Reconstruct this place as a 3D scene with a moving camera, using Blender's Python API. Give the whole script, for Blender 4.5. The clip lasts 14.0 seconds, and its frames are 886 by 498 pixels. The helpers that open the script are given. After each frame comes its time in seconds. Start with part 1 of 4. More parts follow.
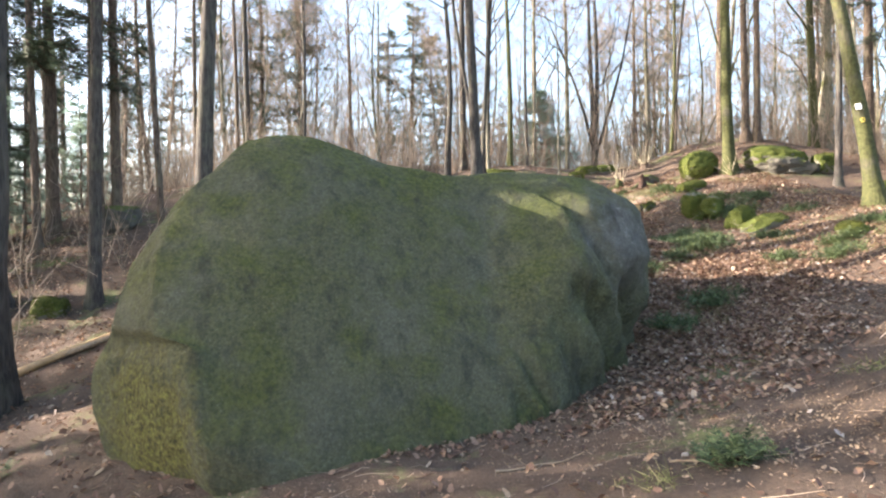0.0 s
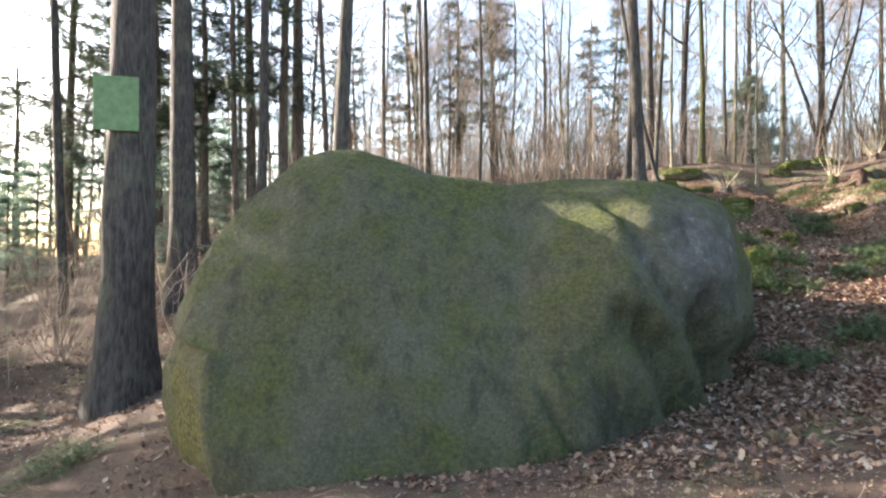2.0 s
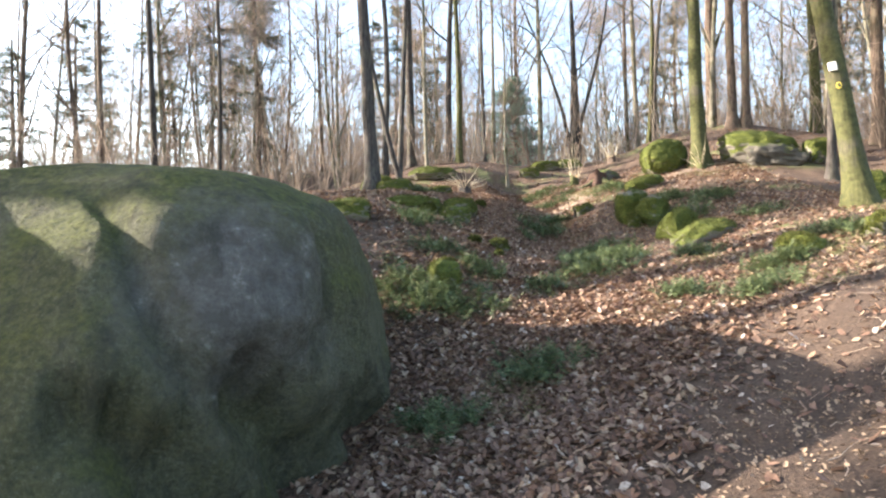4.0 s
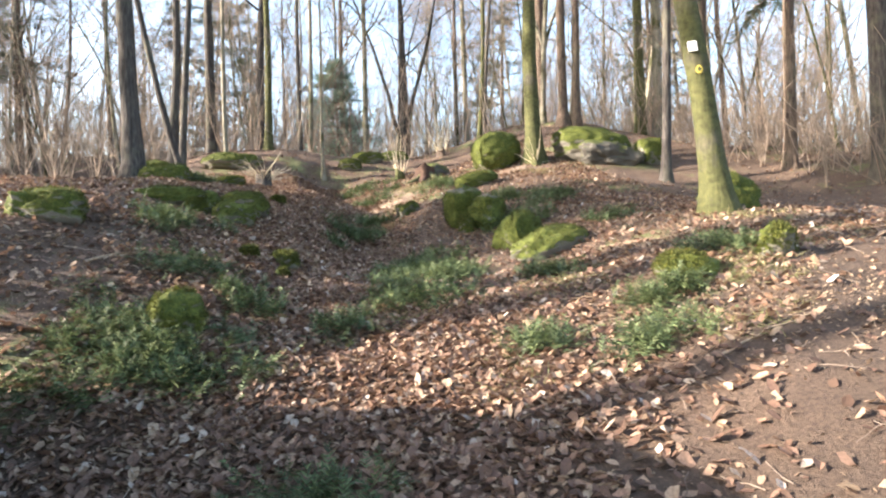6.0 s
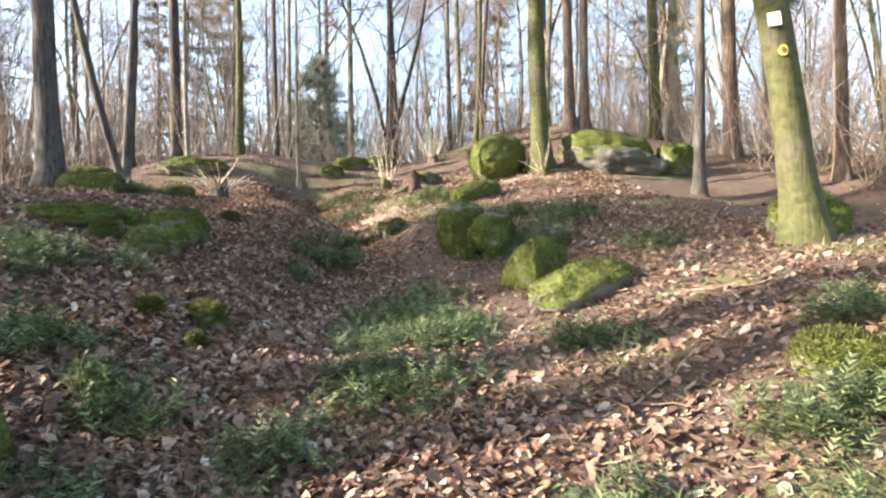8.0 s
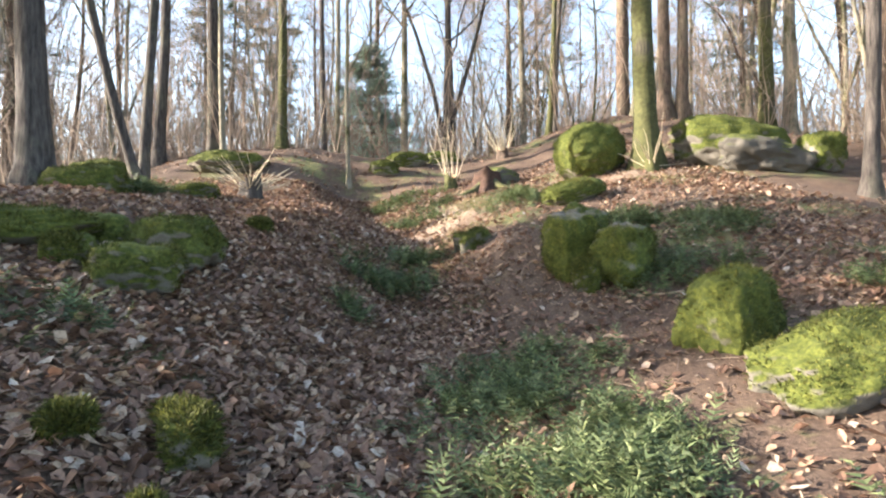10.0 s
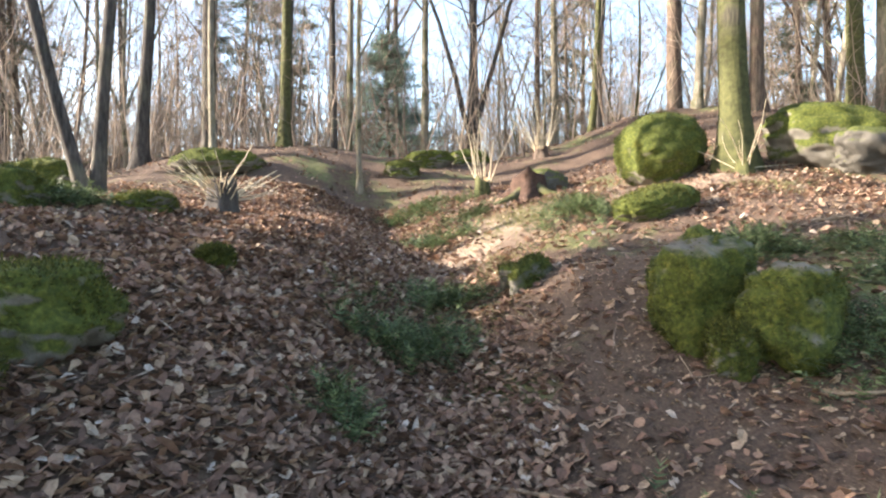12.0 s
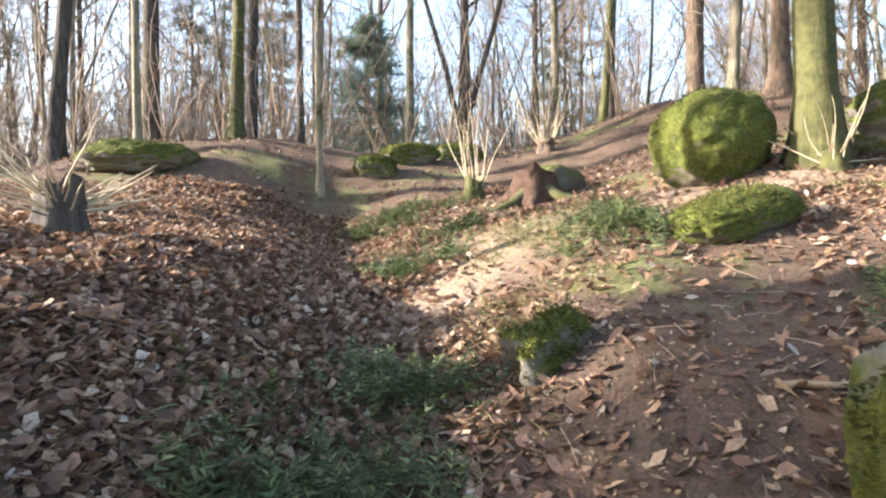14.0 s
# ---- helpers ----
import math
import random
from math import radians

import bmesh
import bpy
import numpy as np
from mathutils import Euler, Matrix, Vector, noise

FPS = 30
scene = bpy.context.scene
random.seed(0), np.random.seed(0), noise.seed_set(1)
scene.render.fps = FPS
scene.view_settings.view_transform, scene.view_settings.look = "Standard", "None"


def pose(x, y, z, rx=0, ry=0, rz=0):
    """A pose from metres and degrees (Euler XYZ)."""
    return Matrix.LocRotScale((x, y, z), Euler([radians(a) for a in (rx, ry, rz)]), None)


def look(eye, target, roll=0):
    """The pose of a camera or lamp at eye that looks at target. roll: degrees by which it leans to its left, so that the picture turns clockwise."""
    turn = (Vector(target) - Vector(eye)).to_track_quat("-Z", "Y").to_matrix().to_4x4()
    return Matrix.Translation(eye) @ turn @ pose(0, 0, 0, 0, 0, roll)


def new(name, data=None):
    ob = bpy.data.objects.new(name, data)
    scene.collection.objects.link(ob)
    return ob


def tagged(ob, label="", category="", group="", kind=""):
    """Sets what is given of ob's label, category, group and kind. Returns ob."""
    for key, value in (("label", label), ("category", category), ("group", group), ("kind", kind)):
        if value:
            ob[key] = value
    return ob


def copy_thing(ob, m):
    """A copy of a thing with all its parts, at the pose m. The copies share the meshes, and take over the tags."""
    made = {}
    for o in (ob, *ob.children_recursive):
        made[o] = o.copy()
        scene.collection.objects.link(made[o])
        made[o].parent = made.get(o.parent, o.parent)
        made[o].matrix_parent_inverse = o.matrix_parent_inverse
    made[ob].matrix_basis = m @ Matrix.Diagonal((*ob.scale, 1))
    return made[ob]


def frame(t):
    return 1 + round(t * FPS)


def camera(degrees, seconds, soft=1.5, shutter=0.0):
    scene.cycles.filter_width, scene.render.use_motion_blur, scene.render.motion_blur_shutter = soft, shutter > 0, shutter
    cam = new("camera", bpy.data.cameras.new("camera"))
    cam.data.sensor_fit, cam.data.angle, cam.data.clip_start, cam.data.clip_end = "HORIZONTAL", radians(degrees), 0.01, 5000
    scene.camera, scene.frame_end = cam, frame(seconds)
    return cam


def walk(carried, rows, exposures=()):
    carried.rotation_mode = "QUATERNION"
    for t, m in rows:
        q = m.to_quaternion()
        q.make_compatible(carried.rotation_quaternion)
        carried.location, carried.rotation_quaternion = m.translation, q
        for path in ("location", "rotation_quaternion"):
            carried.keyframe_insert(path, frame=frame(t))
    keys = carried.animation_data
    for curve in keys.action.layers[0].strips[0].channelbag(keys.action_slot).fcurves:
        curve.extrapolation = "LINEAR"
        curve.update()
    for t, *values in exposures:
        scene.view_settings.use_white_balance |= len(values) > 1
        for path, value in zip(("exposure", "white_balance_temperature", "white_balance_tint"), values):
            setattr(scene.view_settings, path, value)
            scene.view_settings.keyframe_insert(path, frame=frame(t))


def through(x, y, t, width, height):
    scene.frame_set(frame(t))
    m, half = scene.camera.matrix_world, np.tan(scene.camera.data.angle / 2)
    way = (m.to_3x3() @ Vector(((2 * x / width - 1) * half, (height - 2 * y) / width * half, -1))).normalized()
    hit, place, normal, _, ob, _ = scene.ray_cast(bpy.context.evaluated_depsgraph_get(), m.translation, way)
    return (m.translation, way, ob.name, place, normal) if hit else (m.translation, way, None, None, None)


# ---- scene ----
cam = camera(71.0, 14.0, soft=2.2)
PATH = [
    (0, (-0.426, -0.301, 2.070), (-0.328, 2.097, 2.085), -1.0),
    (0.5, (0.225, -0.150, 2.095), (0.195, 2.250, 2.126), -1.4),
    (1, (0.610, -0.240, 2.151), (0.222, 2.128, 2.184), -0.8),
    (1.5, (1.084, 0.088, 2.133), (0.450, 2.402, 2.171), -0.5),
    (2, (1.640, 0.370, 2.207), (0.900, 2.653, 2.235), -0.2),
    (2.5, (2.147, 0.727, 2.260), (1.367, 2.996, 2.288), -0.3),
    (3, (2.559, 1.642, 2.286), (1.840, 3.931, 2.320), -0.8),
    (3.5, (3.079, 2.755, 2.269), (2.689, 5.123, 2.307), -1.8),
    (4, (3.508, 3.433, 2.388), (3.479, 5.833, 2.409), -1.6),
    (4.2, (3.588, 3.709, 2.416), (3.704, 6.106, 2.429), -1.7),
    (6.3, (4.428, 6.604, 2.729), (5.041, 8.924, 2.716), -1.5),
    (6.5, (4.531, 6.811, 2.780), (5.149, 9.130, 2.779), -1.5),
    (7, (4.700, 7.337, 2.796), (5.340, 9.650, 2.796), -1.3),
    (7.2, (4.753, 7.555, 2.837), (5.399, 9.866, 2.838), -1.3),
    (9.3, (4.876, 10.246, 3.143), (5.412, 12.584, 3.155), -0.6),
    (9.5, (4.858, 10.516, 3.145), (5.340, 12.866, 3.154), -0.6),
    (10, (4.891, 11.167, 3.269), (5.365, 13.519, 3.275), -0.7),
    (10.5, (4.930, 11.770, 3.398), (5.383, 14.126, 3.410), -0.4),
    (11, (4.951, 12.348, 3.475), (5.387, 14.707, 3.486), -0.4),
    (11.5, (5.069, 12.943, 3.551), (5.507, 15.302, 3.563), -0.6),
    (12, (5.149, 13.525, 3.612), (5.556, 15.890, 3.619), -0.4),
    (12.5, (5.287, 14.101, 3.697), (5.704, 16.465, 3.700), -0.6),
    (13, (5.419, 14.702, 3.778), (5.843, 17.064, 3.787), -0.5),
    (13.5, (5.563, 15.295, 3.829), (5.996, 17.656, 3.838), -0.5),
    (14, (5.738, 15.895, 3.890), (6.170, 18.256, 3.894), -0.5),
]
walk(cam, [(t, look(eye, target, roll)) for t, eye, target, roll in PATH])

# ---- light ----
SUN_AZ, SUN_EL = 84.0, 20.0          # degrees left of +y, and above the horizon
world = bpy.data.worlds.new("world")
scene.world = world
world.use_nodes = True
wn = world.node_tree
sky = wn.nodes.new("ShaderNodeTexSky")
sky.sky_type, sky.sun_disc = "NISHITA", False
sky.sun_elevation, sky.sun_rotation = radians(SUN_EL), radians(-SUN_AZ)
sky.air_density, sky.dust_density, sky.ozone_density = 1.0, 2.5, 1.0
wn.links.new(sky.outputs[0], wn.nodes["Background"].inputs[0])
wn.nodes["Background"].inputs[1].default_value = 0.15
sun = new("sun", bpy.data.lights.new("sun", "SUN"))
sun.data.energy, sun.data.angle, sun.data.color = 5.0, radians(0.55), (1.0, 0.88, 0.77)
SX, SY = math.sin(radians(SUN_AZ)), math.cos(radians(SUN_AZ))
to_sun = Vector((-math.sin(radians(SUN_AZ)) * math.cos(radians(SUN_EL)), math.cos(radians(SUN_AZ)) * math.cos(radians(SUN_EL)), math.sin(radians(SUN_EL))))
sun.matrix_world = look(to_sun * 60, (0, 0, 0))
scene.view_settings.exposure = 2.5

# ---- materials ----


def material(name, rough=0.85):
    m = bpy.data.materials.new(name)
    m.use_nodes = True
    b = m.node_tree.nodes["Principled BSDF"]
    b.inputs["Roughness"].default_value = rough
    b.inputs["Specular IOR Level"].default_value = 0.25
    return m, m.node_tree, b


def node(nt, kind, **values):
    n = nt.nodes.new(kind)
    for k, v in values.items():
        if isinstance(v, bpy.types.NodeSocket):
            nt.links.new(v, n.inputs[k.replace("_", " ")])
        else:
            n.inputs[k.replace("_", " ")].default_value = v
    return n


def position(nt, stretch=(1, 1, 1)):
    g = nt.nodes.new("ShaderNodeNewGeometry")
    mul = nt.nodes.new("ShaderNodeVectorMath")
    mul.operation = "MULTIPLY"
    nt.links.new(g.outputs["Position"], mul.inputs[0])
    mul.inputs[1].default_value = stretch
    return mul.outputs[0]


def noise_of(nt, vec, scale, detail=4.0, rough=0.6):
    return node(nt, "ShaderNodeTexNoise", Vector=vec, Scale=scale, Detail=detail, Roughness=rough).outputs[0]


def ramp(nt, fac, *stops):
    r = nt.nodes.new("ShaderNodeValToRGB")
    nt.links.new(fac, r.inputs[0])
    while len(r.color_ramp.elements) < len(stops):
        r.color_ramp.elements.new(0.5)
    for e, (p, c) in zip(r.color_ramp.elements, stops):
        e.position, e.color = p, (*c, 1) if len(c) == 3 else c
    return r.outputs[0]


def mixed(nt, fac, a, b):
    m = nt.nodes.new("ShaderNodeMix")
    m.data_type = "RGBA"
    nt.links.new(fac, m.inputs[0])
    for i, c in ((6, a), (7, b)):
        if isinstance(c, bpy.types.NodeSocket):
            nt.links.new(c, m.inputs[i])
        else:
            m.inputs[i].default_value = (*c, 1)
    return m.outputs[2]


def maths(nt, op, a, b=0.0):
    m = nt.nodes.new("ShaderNodeMath")
    m.operation, m.use_clamp = op, False
    for i, v in enumerate((a, b)):
        if isinstance(v, bpy.types.NodeSocket):
            nt.links.new(v, m.inputs[i])
        else:
            m.inputs[i].default_value = v
    return m.outputs[0]


def bumped(nt, bsdf, height, strength=0.5, distance=0.02):
    b = node(nt, "ShaderNodeBump", Height=height, Strength=strength, Distance=distance)
    nt.links.new(b.outputs[0], bsdf.inputs["Normal"])


def normal_z(nt):
    g = nt.nodes.new("ShaderNodeNewGeometry")
    s = nt.nodes.new("ShaderNodeSeparateXYZ")
    nt.links.new(g.outputs["Normal"], s.inputs[0])
    return s.outputs[2]


def bark_material(name, dark, light, moss=0.0, scale=7.0):
    m, nt, b = material(name, 0.9)
    v = position(nt, (1, 1, 0.18))
    furrow = noise_of(nt, v, scale * 3, 5, 0.65)
    patch = noise_of(nt, position(nt), 1.6, 4)
    col = mixed(nt, ramp(nt, furrow, (0.35, (0, 0, 0)), (0.65, (1, 1, 1))), dark, light)
    if moss:
        g = noise_of(nt, position(nt), 11.0, 4)
        green = ramp(nt, g, (0.3, (0.035, 0.038, 0.015)), (0.7, (0.09, 0.09, 0.034)))
        col = mixed(nt, ramp(nt, patch, (0.62 - 0.4 * moss, (0, 0, 0)), (0.78 - 0.4 * moss, (1, 1, 1))), col, green)
    else:
        col = mixed(nt, ramp(nt, patch, (0.5, (0, 0, 0)), (0.75, (0.45, 0.45, 0.45))), col, (0.16, 0.16, 0.1))
    nt.links.new(col, b.inputs["Base Color"])
    bumped(nt, b, furrow, 0.7, 0.03)
    return m


BARK_DARK = bark_material("bark_dark", (0.024, 0.021, 0.019), (0.088, 0.076, 0.066))
BARK_BROWN = bark_material("bark_brown", (0.045, 0.033, 0.025), (0.15, 0.11, 0.083))
BARK_MOSSY = bark_material("bark_mossy", (0.04, 0.037, 0.027), (0.105, 0.094, 0.064), 0.75)
BARK_PALE = bark_material("bark_pale", (0.11, 0.1, 0.075), (0.27, 0.24, 0.18), 0.35)


def twig_material():
    m, nt, b = material("twig", 0.8)
    r = nt.nodes.new("ShaderNodeNewGeometry").outputs["Random Per Island"]
    nt.links.new(ramp(nt, r, (0.0, (0.12, 0.09, 0.07)), (0.6, (0.24, 0.185, 0.14)), (1.0, (0.36, 0.28, 0.21))), b.inputs["Base Color"])
    return m


def leaf_material(name, stops, rough=0.6, through=0.25, dim=0.5):
    m, nt, b = material(name, rough)
    g = nt.nodes.new("ShaderNodeNewGeometry")
    col = ramp(nt, g.outputs["Random Per Island"], *stops)
    fine = noise_of(nt, position(nt), 60.0, 3)
    col = mixed(nt, ramp(nt, fine, (0.35, (0, 0, 0)), (0.7, (dim, dim, dim))), col, (0.05, 0.035, 0.02))
    nt.links.new(col, b.inputs["Base Color"])
    t = nt.nodes.new("ShaderNodeBsdfTranslucent")
    nt.links.new(col, t.inputs[0])
    mx = nt.nodes.new("ShaderNodeMixShader")
    mx.inputs[0].default_value = through
    nt.links.new(b.outputs[0], mx.inputs[1])
    nt.links.new(t.outputs[0], mx.inputs[2])
    nt.links.new(mx.outputs[0], nt.nodes["Material Output"].inputs[0])
    return m


TWIG = twig_material()
LITTER = leaf_material("dead_leaf", ((0.0, (0.09, 0.053, 0.037)), (0.35, (0.2, 0.115, 0.08)), (0.7, (0.32, 0.2, 0.136)), (0.93, (0.46, 0.335, 0.225)), (1.0, (0.55, 0.47, 0.4))))
GREENERY = leaf_material("low_greenery", ((0.0, (0.03, 0.052, 0.02)), (0.6, (0.085, 0.125, 0.05)), (1.0, (0.22, 0.26, 0.115))))
GRASS = leaf_material("grass_blade", ((0.0, (0.09, 0.11, 0.035)), (0.6, (0.2, 0.2, 0.08)), (1.0, (0.4, 0.34, 0.18))))
# needle colour raised well above the older conifers to include haze over the spruce
NEEDLE_YOUNG = leaf_material("young_spruce_needle", ((0.0, (0.14, 0.2, 0.15)), (0.6, (0.27, 0.36, 0.27)), (1.0, (0.4, 0.5, 0.38))), 0.6, 0.5, 0.1)
NEEDLE = leaf_material("conifer_needle", ((0.0, (0.035, 0.055, 0.04)), (0.6, (0.075, 0.11, 0.07)), (1.0, (0.14, 0.18, 0.11))))
MOSS_TUFT = leaf_material("moss_tuft", ((0.0, (0.023, 0.033, 0.006)), (0.5, (0.06, 0.074, 0.013)), (1.0, (0.15, 0.155, 0.028))), 0.8)


def rock_material(name, moss_from, moss_amount, bright=1.0, green=((0.019, 0.026, 0.006), (0.06, 0.073, 0.013), (0.145, 0.15, 0.028)), up=0.55):
    m, nt, b = material(name, 0.9)
    p = position(nt)
    grain = noise_of(nt, p, 90.0, 3, 0.7)
    blot = noise_of(nt, p, 2.2, 6, 0.65)
    stone = ramp(nt, blot, (0.3, (0.13 * bright, 0.12 * bright, 0.1 * bright)), (0.55, (0.23 * bright, 0.21 * bright, 0.175 * bright)), (0.75, (0.33 * bright, 0.3 * bright, 0.25 * bright)))
    stone = mixed(nt, ramp(nt, grain, (0.4, (0, 0, 0)), (0.7, (0.35, 0.35, 0.35))), stone, (0.07, 0.065, 0.055))
    tuft = noise_of(nt, p, 28.0, 5, 0.7)
    moss = ramp(nt, tuft, (0.28, green[0]), (0.5, green[1]), (0.75, green[2]))
    cover = maths(nt, "ADD", maths(nt, "MULTIPLY", normal_z(nt), up), noise_of(nt, p, 3.1, 5, 0.6))
    cover = ramp(nt, cover, (moss_from - 0.09, (0, 0, 0)), (moss_from + 0.09, (moss_amount,) * 3))
    nt.links.new(mixed(nt, cover, stone, moss), b.inputs["Base Color"])
    bumped(nt, b, maths(nt, "ADD", maths(nt, "MULTIPLY", tuft, 0.7), maths(nt, "MULTIPLY", grain, 0.25)), 0.7, 0.035)
    return m


ROCK_MOSSY = rock_material("mossy_rock", 0.35, 1.0, 0.8)
ROCK_FULL = rock_material("rock_under_full_moss", 0.12, 1.0, 0.8)
ROCK_HALF = rock_material("half_mossy_rock", 0.56, 1.0, 0.65)
ROCK_DRAPED = rock_material("rock_with_mossy_sides", 0.3, 1.0, 0.6, up=-0.28)
ROCK_DARK = rock_material("dark_rock", 0.78, 0.9, 0.38)


def boulder_material():
    m, nt, b = material("weathered_boulder", 0.92)
    p = position(nt)
    grain = noise_of(nt, p, 70.0, 4, 0.7)
    pit = noise_of(nt, p, 22.0, 5, 0.65)
    blot = noise_of(nt, p, 0.9, 6, 0.6)
    stone = ramp(nt, noise_of(nt, p, 3.0, 6, 0.7), (0.3, (0.085, 0.08, 0.066)), (0.6, (0.165, 0.155, 0.125)), (0.8, (0.27, 0.25, 0.2)))
    stone = mixed(nt, ramp(nt, grain, (0.4, (0, 0, 0)), (0.7, (0.4, 0.4, 0.4))), stone, (0.08, 0.08, 0.07))
    algae = ramp(nt, pit, (0.3, (0.045, 0.049, 0.022)), (0.7, (0.12, 0.122, 0.05)))
    col = mixed(nt, ramp(nt, blot, (0.36, (0.5, 0.5, 0.5)), (0.6, (0.92, 0.92, 0.92))), stone, algae)
    speck = noise_of(nt, p, 34.0, 8, 0.8)
    col = mixed(nt, ramp(nt, speck, (0.52, (0, 0, 0)), (0.68, (0.75, 0.75, 0.75))), col, (0.2, 0.195, 0.13))
    col = mixed(nt, ramp(nt, speck, (0.3, (0.85, 0.85, 0.85)), (0.46, (0, 0, 0))), col, (0.028, 0.03, 0.016))
    moss = ramp(nt, pit, (0.3, (0.035, 0.045, 0.012)), (0.7, (0.13, 0.14, 0.03)))
    up = maths(nt, "ADD", maths(nt, "MULTIPLY", normal_z(nt), 0.3), noise_of(nt, p, 1.7, 6, 0.62))
    col = mixed(nt, ramp(nt, up, (0.6, (0, 0, 0)), (0.82, (0.8, 0.8, 0.8))), col, moss)
    # bare pale stone where a slab has come off near the end of the boulder
    far_off = nt.nodes.new("ShaderNodeVectorMath")
    far_off.operation = "DISTANCE"
    nt.links.new(p, far_off.inputs[0])
    far_off.inputs[1].default_value = (2.2, 7.4, 2.2)
    bare = maths(nt, "ADD", far_off.outputs["Value"], maths(nt, "MULTIPLY", noise_of(nt, p, 3.5, 4), 0.9))
    pale = ramp(nt, noise_of(nt, p, 9.0, 5, 0.7), (0.4, (0.1, 0.094, 0.082)), (0.6, (0.16, 0.15, 0.135)), (0.72, (0.33, 0.32, 0.3)))
    col = mixed(nt, ramp(nt, maths(nt, "MULTIPLY", bare, 0.5), (0.38, (0.95, 0.95, 0.95)), (0.66, (0, 0, 0))), col, pale)
    stain = noise_of(nt, position(nt, (1, 1, 0.45)), 4.2, 8, 0.72)
    col = mixed(nt, ramp(nt, stain, (0.52, (0, 0, 0)), (0.66, (0.7, 0.7, 0.7))), col, (0.04, 0.038, 0.028))
    chip = nt.nodes.new("ShaderNodeVectorMath")
    chip.operation = "DISTANCE"
    nt.links.new(p, chip.inputs[0])
    chip.inputs[1].default_value = (-3.3, 5.7, 0.35)
    shag = maths(nt, "ADD", maths(nt, "MULTIPLY", chip.outputs["Value"], 0.5), maths(nt, "MULTIPLY", noise_of(nt, p, 7.0, 6, 0.7), 0.9))
    col = mixed(nt, ramp(nt, shag, (0.72, (0.9, 0.9, 0.9)), (0.95, (0, 0, 0))), col, ramp(nt, pit, (0.35, (0.05, 0.045, 0.02)), (0.6, (0.17, 0.16, 0.045)), (0.75, (0.27, 0.25, 0.08))))
    nt.links.new(col, b.inputs["Base Color"])
    rough = noise_of(nt, p, 7.0, 6, 0.65)
    bumped(nt, b, maths(nt, "ADD", maths(nt, "MULTIPLY", rough, 1.5), maths(nt, "ADD", maths(nt, "MULTIPLY", pit, 0.9), maths(nt, "MULTIPLY", speck, 0.6))), 1.0, 0.06)
    return m


BOULDER = boulder_material()


def soil_material():
    m, nt, b = material("forest_soil", 0.95)
    p = position(nt)
    fine = noise_of(nt, p, 45.0, 6, 0.7)
    mid = noise_of(nt, p, 7.0, 5, 0.65)
    wide = noise_of(nt, p, 0.7, 5, 0.6)
    soil = ramp(nt, fine, (0.3, (0.035, 0.023, 0.016)), (0.5, (0.085, 0.056, 0.04)), (0.68, (0.16, 0.11, 0.08)), (0.8, (0.28, 0.21, 0.155)))
    needles = ramp(nt, noise_of(nt, position(nt, (1, 0.25, 1)), 90.0, 3), (0.45, (0.09, 0.06, 0.042)), (0.7, (0.22, 0.155, 0.105)))
    col = mixed(nt, ramp(nt, mid, (0.4, (0, 0, 0)), (0.62, (0.8, 0.8, 0.8))), soil, needles)
    green = ramp(nt, noise_of(nt, p, 33.0, 4), (0.3, (0.06, 0.075, 0.025)), (0.7, (0.17, 0.19, 0.07)))
    bare = nt.nodes.new("ShaderNodeAttribute")
    bare.attribute_name = "trodden"
    grown = maths(nt, "SUBTRACT", wide, maths(nt, "MULTIPLY", bare.outputs["Fac"], 0.3))
    col = mixed(nt, ramp(nt, maths(nt, "ADD", grown, maths(nt, "MULTIPLY", mid, 0.35)), (0.72, (0, 0, 0)), (0.84, (0.75, 0.75, 0.75))), col, green)
    col = mixed(nt, maths(nt, "MULTIPLY", bare.outputs["Fac"], 0.8), col, ramp(nt, fine, (0.3, (0.035, 0.024, 0.018)), (0.65, (0.1, 0.07, 0.05))))
    # sandy strip on the slope, its colour brightened to carry the sunlight on it
    lit_sand = nt.nodes.new("ShaderNodeAttribute")
    lit_sand.attribute_name = "sunlit_sand"
    col = mixed(nt, maths(nt, "MULTIPLY", lit_sand.outputs["Fac"], 0.85), col, ramp(nt, fine, (0.3, (0.17, 0.12, 0.085)), (0.65, (0.34, 0.26, 0.19))))
    nt.links.new(col, b.inputs["Base Color"])
    bumped(nt, b, maths(nt, "ADD", fine, mid), 0.8, 0.04)
    return m


SOIL = soil_material()


def plain(name, colour, rough=0.6, vary=0.25, scale=18.0):
    m, nt, b = material(name, rough)
    f = noise_of(nt, position(nt), scale, 5)
    nt.links.new(ramp(nt, f, (0.3, tuple(c * (1 - vary) for c in colour)), (0.7, tuple(min(1, c * (1 + vary)) for c in colour))), b.inputs["Base Color"])
    bumped(nt, b, f, 0.3, 0.01)
    return m


CUT_WOOD = plain("cut_wood", (0.42, 0.27, 0.14))
ROTTEN = plain("rotten_wood", (0.055, 0.033, 0.024), 0.95, 0.5, 14)
SHOOT = plain("pale_shoot", (0.42, 0.36, 0.25), 0.7, 0.2, 30)
DEADWOOD = plain("fallen_wood", (0.25, 0.18, 0.12), 0.9, 0.4, 20)
SIGN_GREEN = plain("green_paint", (0.13, 0.2, 0.09), 0.6, 0.2, 9)
WHITE_PAINT = plain("white_paint", (0.8, 0.8, 0.8), 0.5, 0.06)
BLUE_GREY = plain("grey_blue_paint", (0.35, 0.42, 0.5), 0.5, 0.06)
YELLOW_PAINT = plain("yellow_paint", (0.48, 0.38, 0.07), 0.5, 0.1)

